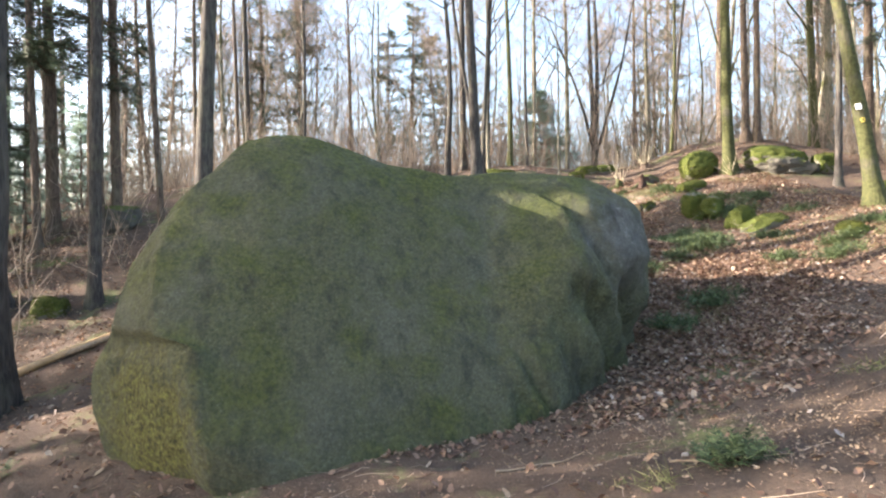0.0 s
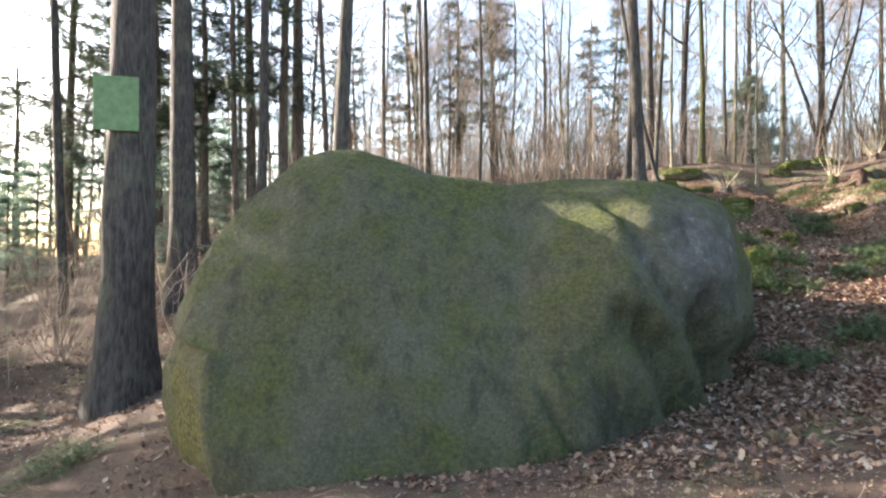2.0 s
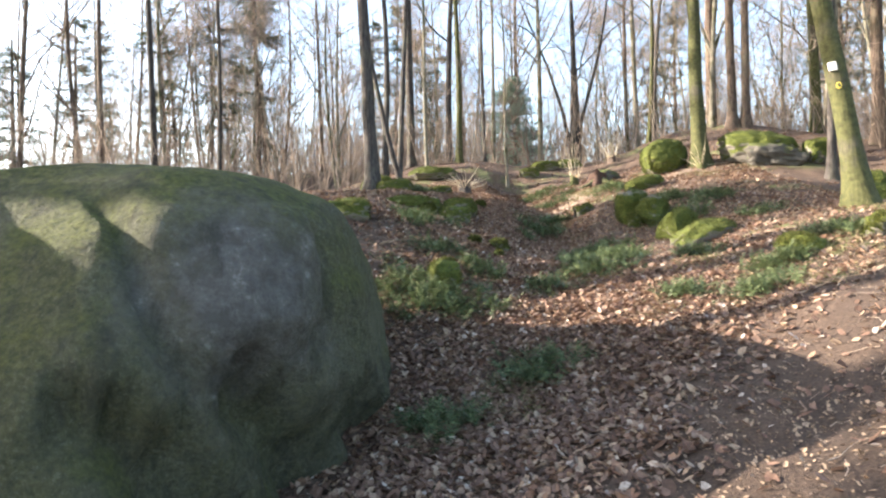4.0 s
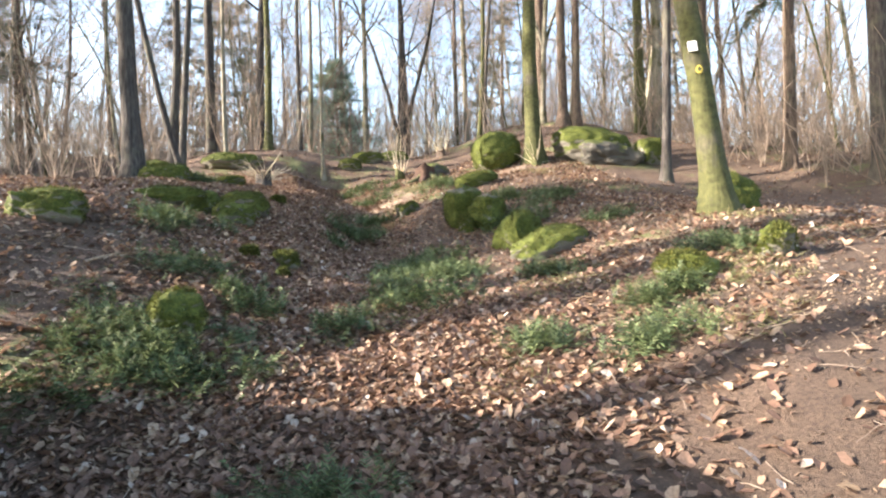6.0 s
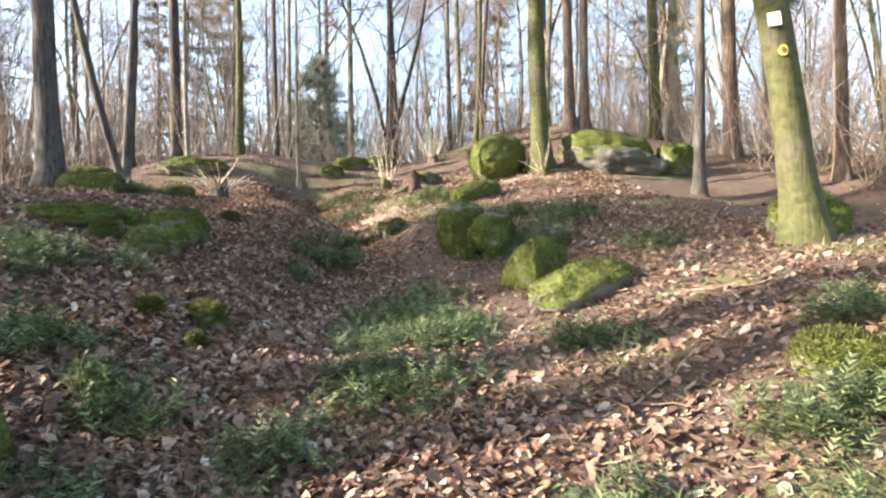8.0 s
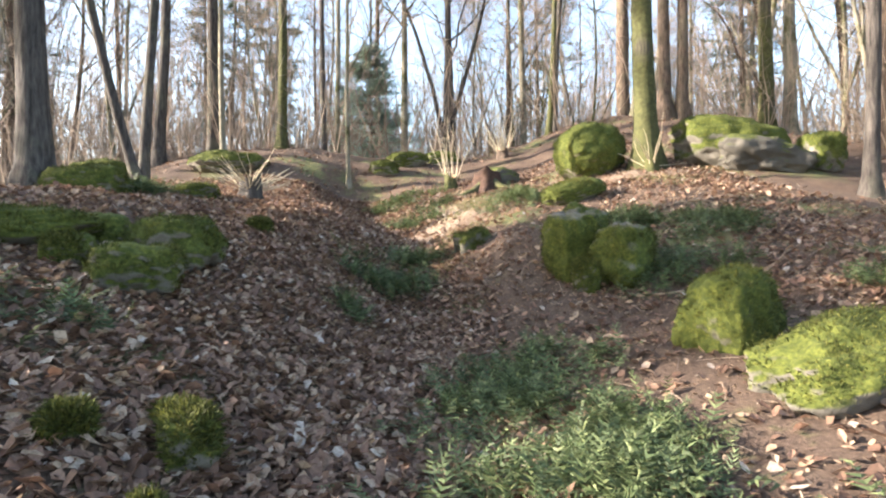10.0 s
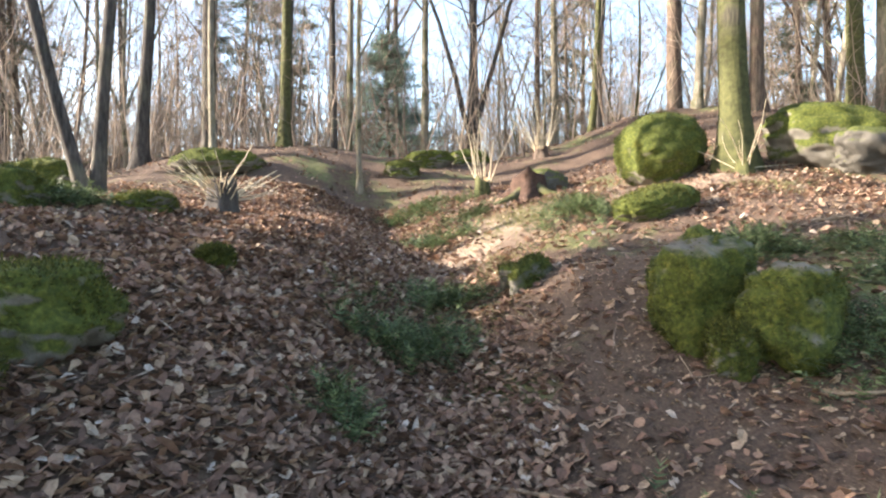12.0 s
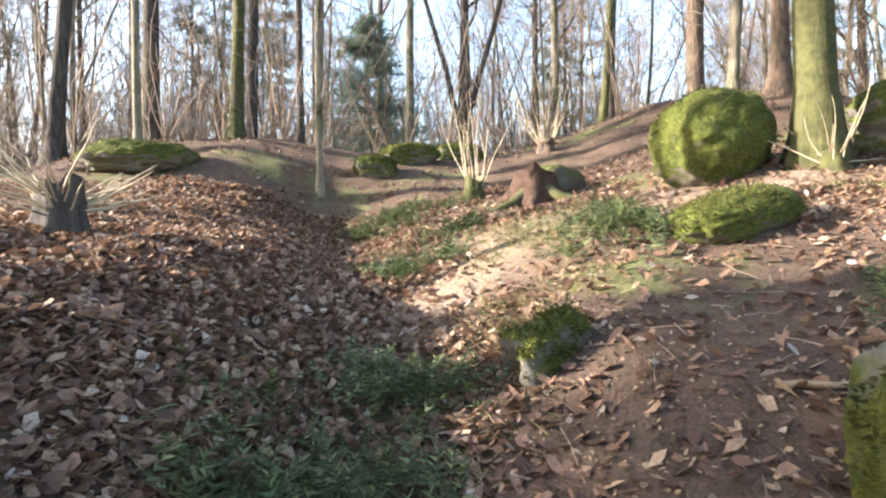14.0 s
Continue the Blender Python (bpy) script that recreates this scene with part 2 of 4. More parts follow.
# ---- the lie of the land ----
Z0, R_WIDE, R_NEAR = 2.0, 11.0, 2.8
WIDE_X, WIDE_Y = np.arange(-34, 47, 13.5), np.arange(-14, 60, 12.5)
NEAR_X, NEAR_Y = np.arange(-4, 15, 3.0), np.arange(1, 29, 3.0)
WIDE = (
    (-1.89, -1.51, -0.68, -0.58, -0.15, 0.59),
    (-1.45, 0.91, 0.23, 0.29, 0.69, 0.66),
    (-3.5, -1.36, -4.66, -2.14, -0.6, -0.78),
    (-0.05, 1.85, 4.76, 5.47, 2.81, 0.75),
    (0.68, -2.4, -1.69, -4.01, -2.74, 1.32),
    (-0.17, 2.51, 4.93, 4.76, 4.21, 3.34),
)
NEAR = (
    (0.24, 0.63, 0.51, 0.13, 0.04, 0, 0.03),
    (0.01, -0.09, 0.15, 0.33, 0.3, 0.06, 0.08),
    (0.39, 0.24, 0.08, 0.05, 0.41, -0.03, -0.02),
    (0.54, 0.32, -0.39, -0.25, 0.38, -0.15, -0.16),
    (0.09, 0.46, 0.69, -0.1, -0.09, 0.25, -0.29),
    (-0.41, 0.19, 0.3, -0.9, -0.65, 0.17, -0.75),
    (-0.57, -0.26, -0.05, -0.13, -0.39, -0.13, -0.8),
    (0.18, -0.16, -0.35, -0.4, -0.47, 0.11, -0.13),
    (0.01, -0.62, -0.6, -0.45, -0.69, -0.53, 0.13),
    (-0.71, -0.31, 0.39, 0.63, -0.19, 0.5, 1.44),
)


TRAIL = ((-1.0, 2.2), (1.0, 3.0), (3.4, 4.6), (5.6, 7.0), (7.4, 8.9), (9.6, 10.4), (13.0, 11.6), (20.0, 13.0))
GULLY = ((5.1, 9.5), (5.4, 12.0), (5.7, 15.0), (5.85, 17.5), (6.15, 20.0), (6.0, 22.4), (5.9, 25.5))
SUNLIT_TRACK = ((6.5, 20.6), (7.6, 21.1), (9.3, 21.7), (10.4, 21.2))
SLOPE_EARTH = ((6.5, 16.2), (6.8, 17.8), (7.1, 18.8))


def away(x, y, line):
    """Distance from a line on the plan."""
    best = np.full(np.shape(x), 1e9)
    for (ax, ay), (bx, by) in zip(line, line[1:]):
        dx, dy = bx - ax, by - ay
        f = np.clip(((x - ax) * dx + (y - ay) * dy) / (dx * dx + dy * dy), 0, 1)
        best = np.minimum(best, np.hypot(x - ax - f * dx, y - ay - f * dy))
    return best


def land(x, y):
    """Height of the ground, for arrays or numbers."""
    x, y = np.asarray(x, float), np.asarray(y, float)
    # the hollow way is cut into the slope
    z = Z0 - 0.5 * np.clip((y - 13) / 5, 0, 1) * np.clip((28 - y) / 3, 0, 1) * np.exp(-((away(x, y, GULLY) / 0.95) ** 2))
    for xs, ys, r, heights in ((WIDE_X, WIDE_Y, R_WIDE, WIDE), (NEAR_X, NEAR_Y, R_NEAR, NEAR)):
        for cy, row in zip(ys, heights):
            for cx, h in zip(xs, row):
                z = z + h * np.exp(-((x - cx) ** 2 + (y - cy) ** 2) / (2 * r * r))
    return z


def ripple(x, y):
    """Small unevenness of the forest floor."""
    return (0.05 * np.sin(1.9 * x + 0.7 * y) * np.sin(1.3 * y - 0.6 * x + 1) + 0.025 * np.sin(4.3 * x + 2.1 * y) * np.sin(3.7 * y - 1.4 * x)
            + 0.013 * np.sin(9.1 * x - 3.3 * y + 2) * np.sin(8.3 * y + 4.1 * x))


def ground_z(x, y):
    return float(land(x, y) + ripple(np.float64(x), np.float64(y)))


def mesh_of(name, verts, faces, mat, smooth=True):
    me = bpy.data.meshes.new(name)
    me.from_pydata(verts if isinstance(verts, list) else verts.tolist(), [], faces if isinstance(faces, list) else faces.tolist())
    me.materials.append(mat)
    if smooth:
        me.polygons.foreach_set("use_smooth", np.ones(len(me.polygons), bool))
    return me


def part(name, me, parent, label=""):
    ob = new(name, me)
    ob.parent = parent
    if label:
        ob["label"] = label
    return ob


def axis_steps(lo, hi, step, reach):
    core = list(np.arange(lo, hi + step / 2, step))
    a, b, s = [lo], [hi], step
    while a[-1] > -reach:
        s *= 1.22
        a.append(a[-1] - s)
        b.append(b[-1] + s)
    return np.array(a[:0:-1] + core + b[1:])


gx, gy = axis_steps(-8.0, 15.0, 0.11, 1500), axis_steps(-2.0, 27.0, 0.11, 1500)
X, Y = np.meshgrid(gx, gy)
Zg = land(X, Y) + ripple(X, Y) * np.clip(1.4 - np.hypot(X - 4, Y - 12) / 40, 0, 1)
ny, nx = X.shape
idx = np.arange(nx * ny).reshape(ny, nx)
quads = np.stack([idx[:-1, :-1], idx[:-1, 1:], idx[1:, 1:], idx[1:, :-1]], -1).reshape(-1, 4)
gme = mesh_of("ground", np.stack([X, Y, Zg], -1).reshape(-1, 3), quads, SOIL)
at = gme.attributes.new("trodden", "FLOAT", "POINT")
wobble = 0.25 * np.sin(1.7 * X + 2.3 * Y) + 0.2 * np.sin(4.1 * X - 2.9 * Y)
trod = np.clip(1.5 - (away(X, Y, TRAIL) + wobble) / 0.75, 0, 1) + 0.7 * np.clip(1.2 - (away(X, Y, SLOPE_EARTH) + wobble) / 0.6, 0, 1)
at.data.foreach_set("value", np.clip(trod, 0, 1).ravel().astype(np.float32))
sunlit_sand = gme.attributes.new("sunlit_sand", "FLOAT", "POINT")
sunlit_sand.data.foreach_set("value", np.clip(1.3 - (away(X, Y, SUNLIT_TRACK) + 0.5 * wobble) / 0.75, 0, 1).ravel().astype(np.float32))
ground = tagged(new("ground", gme), "brown forest floor of soil, needles and sparse green", "ground", kind="structure")

rng = np.random.default_rng(7)

# ---- tubes, trees ----


def tube(verts, faces, pts, radii, sides=6):
    """Adds a tapered tube along pts to the lists."""
    pts = np.asarray(pts, float)
    tang = np.gradient(pts, axis=0)
    tang /= np.linalg.norm(tang, axis=1)[:, None] + 1e-9
    ref = np.array([1.0, 0, 0]) if abs(tang[0][0]) < 0.8 else np.array([0, 1.0, 0])
    base = len(verts)
    ang = np.arange(sides) * 2 * np.pi / sides
    for p, t, r in zip(pts, tang, radii):
        u = np.cross(t, ref)
        u /= np.linalg.norm(u) + 1e-9
        w = np.cross(t, u)
        for a in ang:
            verts.append((p + r * (np.cos(a) * u + np.sin(a) * w)).tolist())
    for i in range(len(pts) - 1):
        for j in range(sides):
            k = (j + 1) % sides
            faces.append((base + i * sides + j, base + i * sides + k, base + (i + 1) * sides + k, base + (i + 1) * sides + j))


def wander(rg, start, way, length, steps, bend, lift=0.0):
    pts, d = [np.array(start, float)], np.array(way, float)
    d /= np.linalg.norm(d)
    for _ in range(steps):
        d = d + rg.normal(0, bend, 3) + np.array([0, 0, lift])
        d /= np.linalg.norm(d)
        pts.append(pts[-1] + d * length / steps)
    return np.array(pts)


def trunk_mesh(rg, r, height, lean, bow, mat, sides=14, flare=1.7):
    n = 22
    s = np.linspace(0, 1, n) ** 1.4
    z = s * (height + 0.3) - 0.3
    ph = rg.uniform(0, 6.28, 4)
    cx = lean[0] * z + bow * (np.sin(s * 4 + ph[0]) - np.sin(ph[0])) + 0.02 * np.sin(9 * s + ph[2])
    cy = lean[1] * z + bow * (np.sin(s * 3.3 + ph[1]) - np.sin(ph[1])) + 0.02 * np.sin(8 * s + ph[3])
    rad = r * (1 - 0.72 * s) * (1 + (flare - 1) * np.exp(-np.maximum(z, 0) / (1.6 * r + 0.05)))
    centre = np.stack([cx, cy, z], -1)
    verts, faces = [], []
    roots = rg.integers(4, 7)
    for c, q, zz in zip(centre, rad, z):
        for j in range(sides):
            a = j * 2 * np.pi / sides
            lump = 1 + 0.22 * math.exp(-max(zz, 0) / (1.3 * r + 0.05)) * math.sin(roots * a + ph[0]) + 0.05 * math.sin(3 * a + zz * 2.2) + 0.03 * rg.normal()
            verts.append([c[0] + q * lump * math.cos(a), c[1] + q * lump * math.sin(a), c[2]])
    for i in range(n - 1):
        for j in range(sides):
            k = (j + 1) % sides
            faces.append((i * sides + j, i * sides + k, (i + 1) * sides + k, (i + 1) * sides + j))
    return mesh_of("trunk", verts, faces, mat), centre, rad


def bare_tree(seed, r, height, lean=(0, 0), mat=BARK_DARK, first=3.5, limbs=14, bow=0.12, fork=False, droop=0.02, twigs=True, reach=1.0, flare=1.7, merge=False):
    """A leafless broad-leaved tree: trunk, main limbs and a crown of fine twigs."""
    rg = np.random.default_rng(seed)
    root = new("bare_tree")
    me, centre, rad = trunk_mesh(rg, r, height, lean, bow, mat, flare=flare)
    part("trunk", me, root)
    lv, lf, tv, tf = [], [], [], []
    tips = []
    for i in range(limbs):
        f = rg.uniform(0, 1) ** 0.8
        h = first + f * (height * 0.95 - first)
        k = np.argmin(abs(centre[:, 2] - h))
        a = rg.uniform(0, 6.28)
        steep = rg.uniform(0.5, 1.5)
        length = (height - h) * 0.34 + rg.uniform(0.9, 2.6) * reach
        pts = wander(rg, centre[k], (math.cos(a), math.sin(a), steep), length, 7, 0.16, droop)
        rr = rad[k] * rg.uniform(0.25, 0.5)
        if not merge:
            lv, lf = [], []
        tube(lv, lf, pts, np.linspace(rr, rr * 0.22, 8), 6)
        if not merge:
            part("limb", mesh_of("limb", lv, lf, mat), root)
        tips.append((pts, rr))
    if fork:
        for sgn in (-1, 1):
            k = np.argmin(abs(centre[:, 2] - first))
            pts = wander(rg, centre[k], (0.45 * sgn, rg.uniform(-0.2, 0.2), 1.4), height * 0.6, 9, 0.07, 0.05)
            if not merge:
                lv, lf = [], []
            tube(lv, lf, pts, np.linspace(rad[k] * 0.7, rad[k] * 0.15, 10), 7)
            if not merge:
                part("limb", mesh_of("limb", lv, lf, mat), root)
            tips.append((pts, rad[k] * 0.5))
    if twigs:
        for pts, rr in tips:
            for _ in range(8):
                i = rg.integers(2, len(pts))
                d = rg.normal(0, 1, 3) + (0, 0, 0.7)
                p2 = wander(rg, pts[i], d, rg.uniform(0.6, 1.7) * reach, 5, 0.22, 0.03)
                tube(tv, tf, p2, np.linspace(max(0.012, rr * 0.2), 0.005, 6), 3)
                for _ in range(5):
                    j = rg.integers(1, 6)
                    p3 = wander(rg, p2[j], rg.normal(0, 1, 3) + (0, 0, 0.5), rg.uniform(0.3, 0.9), 3, 0.25)
                    tube(tv, tf, p3, np.linspace(0.0065, 0.003, 4), 3)
    if lv and merge:
        tagged(part("branchwork", mesh_of("branchwork", lv, lf, mat), root), kind="stuff")
    if tv:
        tagged(part("crown", mesh_of("crown", tv, tf, TWIG), root, "crown of fine leafless twigs"), kind="stuff")
    return root


def needle_spray(verts, faces, p, d, size, rg, count=9):
    """A flat spray of needles: narrow blades on both sides of a twig."""
    d = d / (np.linalg.norm(d) + 1e-9)
    side = np.cross(d, (0, 0, 1.0))
    side /= np.linalg.norm(side) + 1e-9
    for i in range(count):
        f = (i + 0.5) / count
        b = p + d * size * f
        for sg in (-1, 1):
            tip = b + (side * sg * 0.5 * (1 - 0.6 * f) + d * 0.35 + (0, 0, rg.uniform(-0.25, 0.1))) * size * rg.uniform(0.6, 1.0)
            n = len(verts)
            verts += [(b - d * size * 0.06).tolist(), (b + d * size * 0.06).tolist(), tip.tolist()]
            faces.append((n, n + 1, n + 2))


def conifer(seed, r, height, first, spread, mat=BARK_BROWN, young=False, gap=0.55, name="conifer_tree"):
    """Spruce or pine: trunk, whorls of boughs, needle sprays."""
    rg = np.random.default_rng(seed)
    root = new(name)
    me, centre, rad = trunk_mesh(rg, r, height, (rg.normal(0, 0.012), rg.normal(0, 0.012)), 0.05, mat, flare=1.5)
    part("trunk", me, root)
    bv, bf, nv, nf = [], [], [], []
    h = first
    while h < height * 0.98:
        k = np.argmin(abs(centre[:, 2] - h))
        left = 1 - (h - first) / (height - first)
        for _ in range(rg.integers(3, 6)):
            a = rg.uniform(0, 6.28)
            length = spread * (left ** (0.7 if young else 0.5)) * rg.uniform(0.6, 1.1) + 0.12
            pts = wander(rg, centre[k], (math.cos(a), math.sin(a), 0.25 if young else -0.05), length, 6, 0.09, -0.03 if young else 0.0)
            tube(bv, bf, pts, np.linspace(max(0.02, rad[k] * 0.28), 0.006, 7), 4)
            for i in range(1, 7):
                for _ in range(5 if young else 3):
                    dd = (pts[i] - pts[i - 1]) / (length / 6) * 0.8 + rg.normal(0, 0.45, 3) * (1, 1, 0.6)
                    needle_spray(nv, nf, pts[i] + rg.normal(0, 0.05, 3), dd, rg.uniform(0.28, 0.5) * (0.75 if young else 1.25), rg, 6)
        h += gap * rg.uniform(0.7, 1.3)
    tagged(part("branchwork", mesh_of("branchwork", bv, bf, mat), root), kind="stuff")
    tagged(part("crown", mesh_of("crown", nv, nf, NEEDLE_YOUNG if young else NEEDLE, False), root, "dark green needles"), kind="stuff")
    return root


def stand(ob, x, y, turn=0.0, size=1.0, sink=0.0):
    ob.location, ob.rotation_euler, ob.scale = (x, y, ground_z(x, y) - sink), (0, 0, turn), (size, size, size)
    return ob


# ---- the great boulder ----


def great_boulder():
    """A whale-backed boulder: plan outline and side profile, a split and a broken corner."""
    cx, cy = -0.5, 8.3
    turn_deg = np.arange(0, 361, 30.0)
    reach = (3.4, 3.75, 3.6, 3.2, 3.0, 3.3, 3.6, 3.95, 3.45, 2.6, 2.45, 2.8, 3.4)
    n, m = 330, 110
    th = np.linspace(0, 2 * np.pi, n, endpoint=False)
    r = np.interp(np.degrees(th), turn_deg, reach)
    for _ in range(60):
        r = 0.5 * r + 0.25 * (np.roll(r, 1) + np.roll(r, -1))
    u = np.linspace(0, 1, m)
    lev = np.interp(u, (0, 0.1, 0.25, 0.45, 0.62, 0.78, 0.9, 1), (-0.12, 0.06, 0.32, 0.62, 0.83, 0.95, 0.99, 1.0))
    out = np.interp(u, (0, 0.1, 0.25, 0.45, 0.62, 0.78, 0.9, 1), (0.93, 0.985, 1.0, 0.9, 0.73, 0.46, 0.2, 0.0))
    blunt = np.interp(u, (0, 0.1, 0.25, 0.45, 0.62, 0.78, 0.9, 1), (0.9, 0.98, 1.0, 0.97, 0.9, 0.7, 0.35, 0.0))
    for _ in range(12):
        blunt[1:-1] = 0.5 * blunt[1:-1] + 0.25 * (blunt[2:] + blunt[:-2])
        lev[1:-1] = 0.5 * lev[1:-1] + 0.25 * (lev[2:] + lev[:-2])
        out[1:-1] = 0.5 * out[1:-1] + 0.25 * (out[2:] + out[:-2])
    U, T = np.meshgrid(np.arange(m), th, indexing="ij")
    deg = (np.degrees(T) + 180) % 360 - 180
    end = np.clip((deg + 50) / 40, 0, 1) * np.clip((130 - deg) / 40, 0, 1)
    R = r[None, :] * (out[:, None] * (1 - end) + blunt[:, None] * end)
    dx, dy = R * np.cos(T), R * np.sin(T)
    along = dx * 0.93 + dy * 0.37
    top = np.interp(along, (-4, -3, -2.2, -1.4, -0.6, 0.3, 1.2, 3, 4), (3.0, 3.45, 3.85, 3.66, 3.28, 3.1, 3.2, 3.35, 3.3))
    z = -0.15 + lev[:, None] * (top + 0.15)
    P = np.stack([cx + dx, cy + dy, z], -1)
    # the split behind which the end of the boulder is set back
    ang = np.degrees(np.arctan2(dy, dx))
    edge = -27 + 2 * np.sin(2 * z)
    lobe_edge = -8 + 3 * np.sin(2.6 * z + 1)
    within = np.clip((ang - edge) / 3, 0, 1) * np.clip((lobe_edge - ang) / 3, 0, 1) * np.clip((z - 1.75) / 0.25, 0, 1) * np.clip((3.2 - z) / 0.5, 0, 1)
    lobe = within * np.cos(np.clip((ang + 17.5) / 11, -1, 1) * 1.2)
    groove = np.exp(-((ang - edge) / 1.6) ** 2) * np.clip((z - 1.5) / 0.4, 0, 1) * np.clip((3.15 - z) / 0.3, 0, 1) + 0.6 * np.exp(-((ang - lobe_edge) / 1.5) ** 2) * np.clip((z - 1.7) / 0.3, 0, 1) * np.clip((2.75 - z) / 0.3, 0, 1)
    ledge = 1.75 - 0.45 * np.clip((ang + 15) / 20, 0, 1) + 0.1 * np.sin(0.3 * ang + 1) + 0.06 * np.sin(0.9 * ang) + 0.05 * np.sin(2.1 * ang)
    under = np.clip((ledge - z) / 0.4, 0, 1) * np.clip((ang + 52) / 24, 0, 1) * np.clip((55 - ang) / 20, 0, 1)
    # the corner broken off at the thick end
    corner = np.clip((ang + 152) / 6, 0, 1) * np.clip((-122 - ang) / 7, 0, 1) * np.clip((1.35 - z) / 0.12, 0, 1)
    back = 1 + 0.05 * lobe - 0.042 * groove - 0.15 * under * (0.75 + 0.25 * np.sin(5 * z + 0.35 * ang)) - 0.05 * corner
    P[..., 0], P[..., 1] = cx + dx * back, cy + dy * back
    flat = P.reshape(-1, 3)
    low = np.array([noise.fractal(Vector(p * 0.8), 1.0, 2.0, 4) for p in flat])
    hi = np.array([noise.fractal(Vector(p * 3.2 + 7), 0.9, 2.0, 5) for p in flat])
    nrm = np.stack([np.cos(T) * 0.9, np.sin(T) * 0.9, np.full(T.shape, 0.3)], -1).reshape(-1, 3)
    flat = flat + nrm * (0.09 * low + 0.026 * hi + 0.02 * (corner * np.abs(hi.reshape(corner.shape))).ravel())[:, None]
    # the broad side is almost flat and leans back; the foot is cracked
    e0, e1, e2 = np.array([-2.0, 5.3, 0.0]), np.array([0.6, 6.2, 0.25]), np.array([-2.55, 7.5, 3.85])
    nf = np.cross(e1 - e0, e2 - e0)
    nf = nf / np.linalg.norm(nf)
    proud = np.clip((flat - e0) @ nf - 0.08, 0, 2) * np.clip((1.7 - flat[:, 0]) / 1.2, 0, 1) * (1 - corner.ravel())
    flat = flat - nf * (0.75 * proud)[:, None]
    crack = np.array([noise.noise(Vector((p[0] * 2.3 + p[1] * 2.3, p[2] * 0.9, 3.0))) for p in flat])
    foot = np.clip((1.3 - flat[:, 2]) / 0.5, 0, 1) * np.clip((flat[:, 0] - 0.1) / 0.6, 0, 1)
    flat = flat - nrm * (foot * 0.09 * np.exp(-((crack / 0.09) ** 2)))[:, None]
    idx = np.arange(n * m).reshape(m, n)
    nxt = np.roll(idx, -1, axis=1)
    quads = np.stack([idx[:-1], nxt[:-1], nxt[1:], idx[1:]], -1).reshape(-1, 4)
    return tagged(new("boulder", mesh_of("boulder", flat, quads, BOULDER)), "huge rounded grey-green boulder with a split end", "boulder")


great_boulder()

# ---- smaller rocks ----


def rock(x, y, size, turn=0.0, mat=ROCK_MOSSY, seed=1, sink=0.3, tilt=(0, 0), label="moss-covered stone set in the forest floor", name="mossy_rock", rough=0.22, boxy=0.35, fuzz=True, detail=5, sides=False):
    """An uneven stone: a lumpy, slightly boxy ball sunk into the ground, with tufts of moss on top."""
    bm = bmesh.new()
    bmesh.ops.create_icosphere(bm, subdivisions=detail, radius=1.0)
    off = Vector((seed * 3.7, seed * 1.9, seed * 0.7))
    for v in bm.verts:
        p = v.co.normalized()
        big = max(abs(p.x), abs(p.y), abs(p.z))
        q = p * (1 - boxy) + p / big * boxy
        q = q * (1 + rough * noise.fractal(p * 1.1 + off, 1.0, 2.0, 3) + 0.07 * noise.fractal(p * 5 + off, 0.8, 2.0, 4))
        v.co = Vector((q.x * size[0], q.y * size[1], q.z * size[2]))
    me = bpy.data.meshes.new(name)
    bm.to_mesh(me)
    bm.free()
    me.materials.append(mat)
    me.polygons.foreach_set("use_smooth", np.ones(len(me.polygons), bool))
    ob = tagged(new(name, me), label, "rock")
    ob.location = (x, y, ground_z(x, y) + size[2] * (1 - 2 * sink))
    ob.rotation_euler = (radians(tilt[0]), radians(tilt[1]), radians(turn))
    if fuzz:
        rg = np.random.default_rng(seed)
        vs, fs = [], []
        polys = me.polygons
        up = Euler(ob.rotation_euler).to_matrix()
        for k in rg.integers(0, len(polys), 9000):
            f = polys[k]
            rise = (up @ f.normal).z
            if (rise > 0.55 if sides else rise < rg.uniform(-0.3, 0.5)) or noise.noise(f.center * 2.3 + off) < -0.22:
                continue
            c, nn = np.array(f.center), np.array(f.normal)
            for _ in range(2):
                t = nn + rg.normal(0, 0.6, 3)
                s = np.cross(t, rg.normal(0, 1, 3))
                s = s / (np.linalg.norm(s) + 1e-9) * 0.005
                b = c + rg.normal(0, 0.015, 3)
                i = len(vs)
                vs += [(b - s - nn * 0.01).tolist(), (b + s - nn * 0.01).tolist(), (b + t * rg.uniform(0.006, 0.017)).tolist()]
                fs.append((i, i + 1, i + 2))
        if fs:
            tagged(part("moss_cushion", mesh_of("moss_cushion", vs, fs, MOSS_TUFT, False), ob, "bright green moss"), kind="stuff")
    return ob


ROUND = "upright rounded boulder covered with green moss"
rock(10.03, 22.3, (0.7, 0.58, 0.57), 12, ROCK_FULL, 3, 0.13, (6, -16), ROUND, "mossy_boulder", 0.09, 0.08)
rock(12.5, 21.6, (1.05, 0.75, 0.52), -18, ROCK_MOSSY, 5, 0.27, (0, 10), "long grey boulder partly covered with moss", "grey_boulder", 0.16, 0.2)
rock(12.6, 20.85, (0.8, 0.45, 0.34), -12, ROCK_DARK, 7, 0.28, (0, 8), "dark bare rock leaning on a larger boulder", "dark_boulder", 0.3, 0.3, fuzz=False)
rock(13.75, 20.75, (0.36, 0.36, 0.4), 0, ROCK_MOSSY, 9, 0.22, (0, 0), "small rounded boulder with moss on its top", "mossy_boulder")
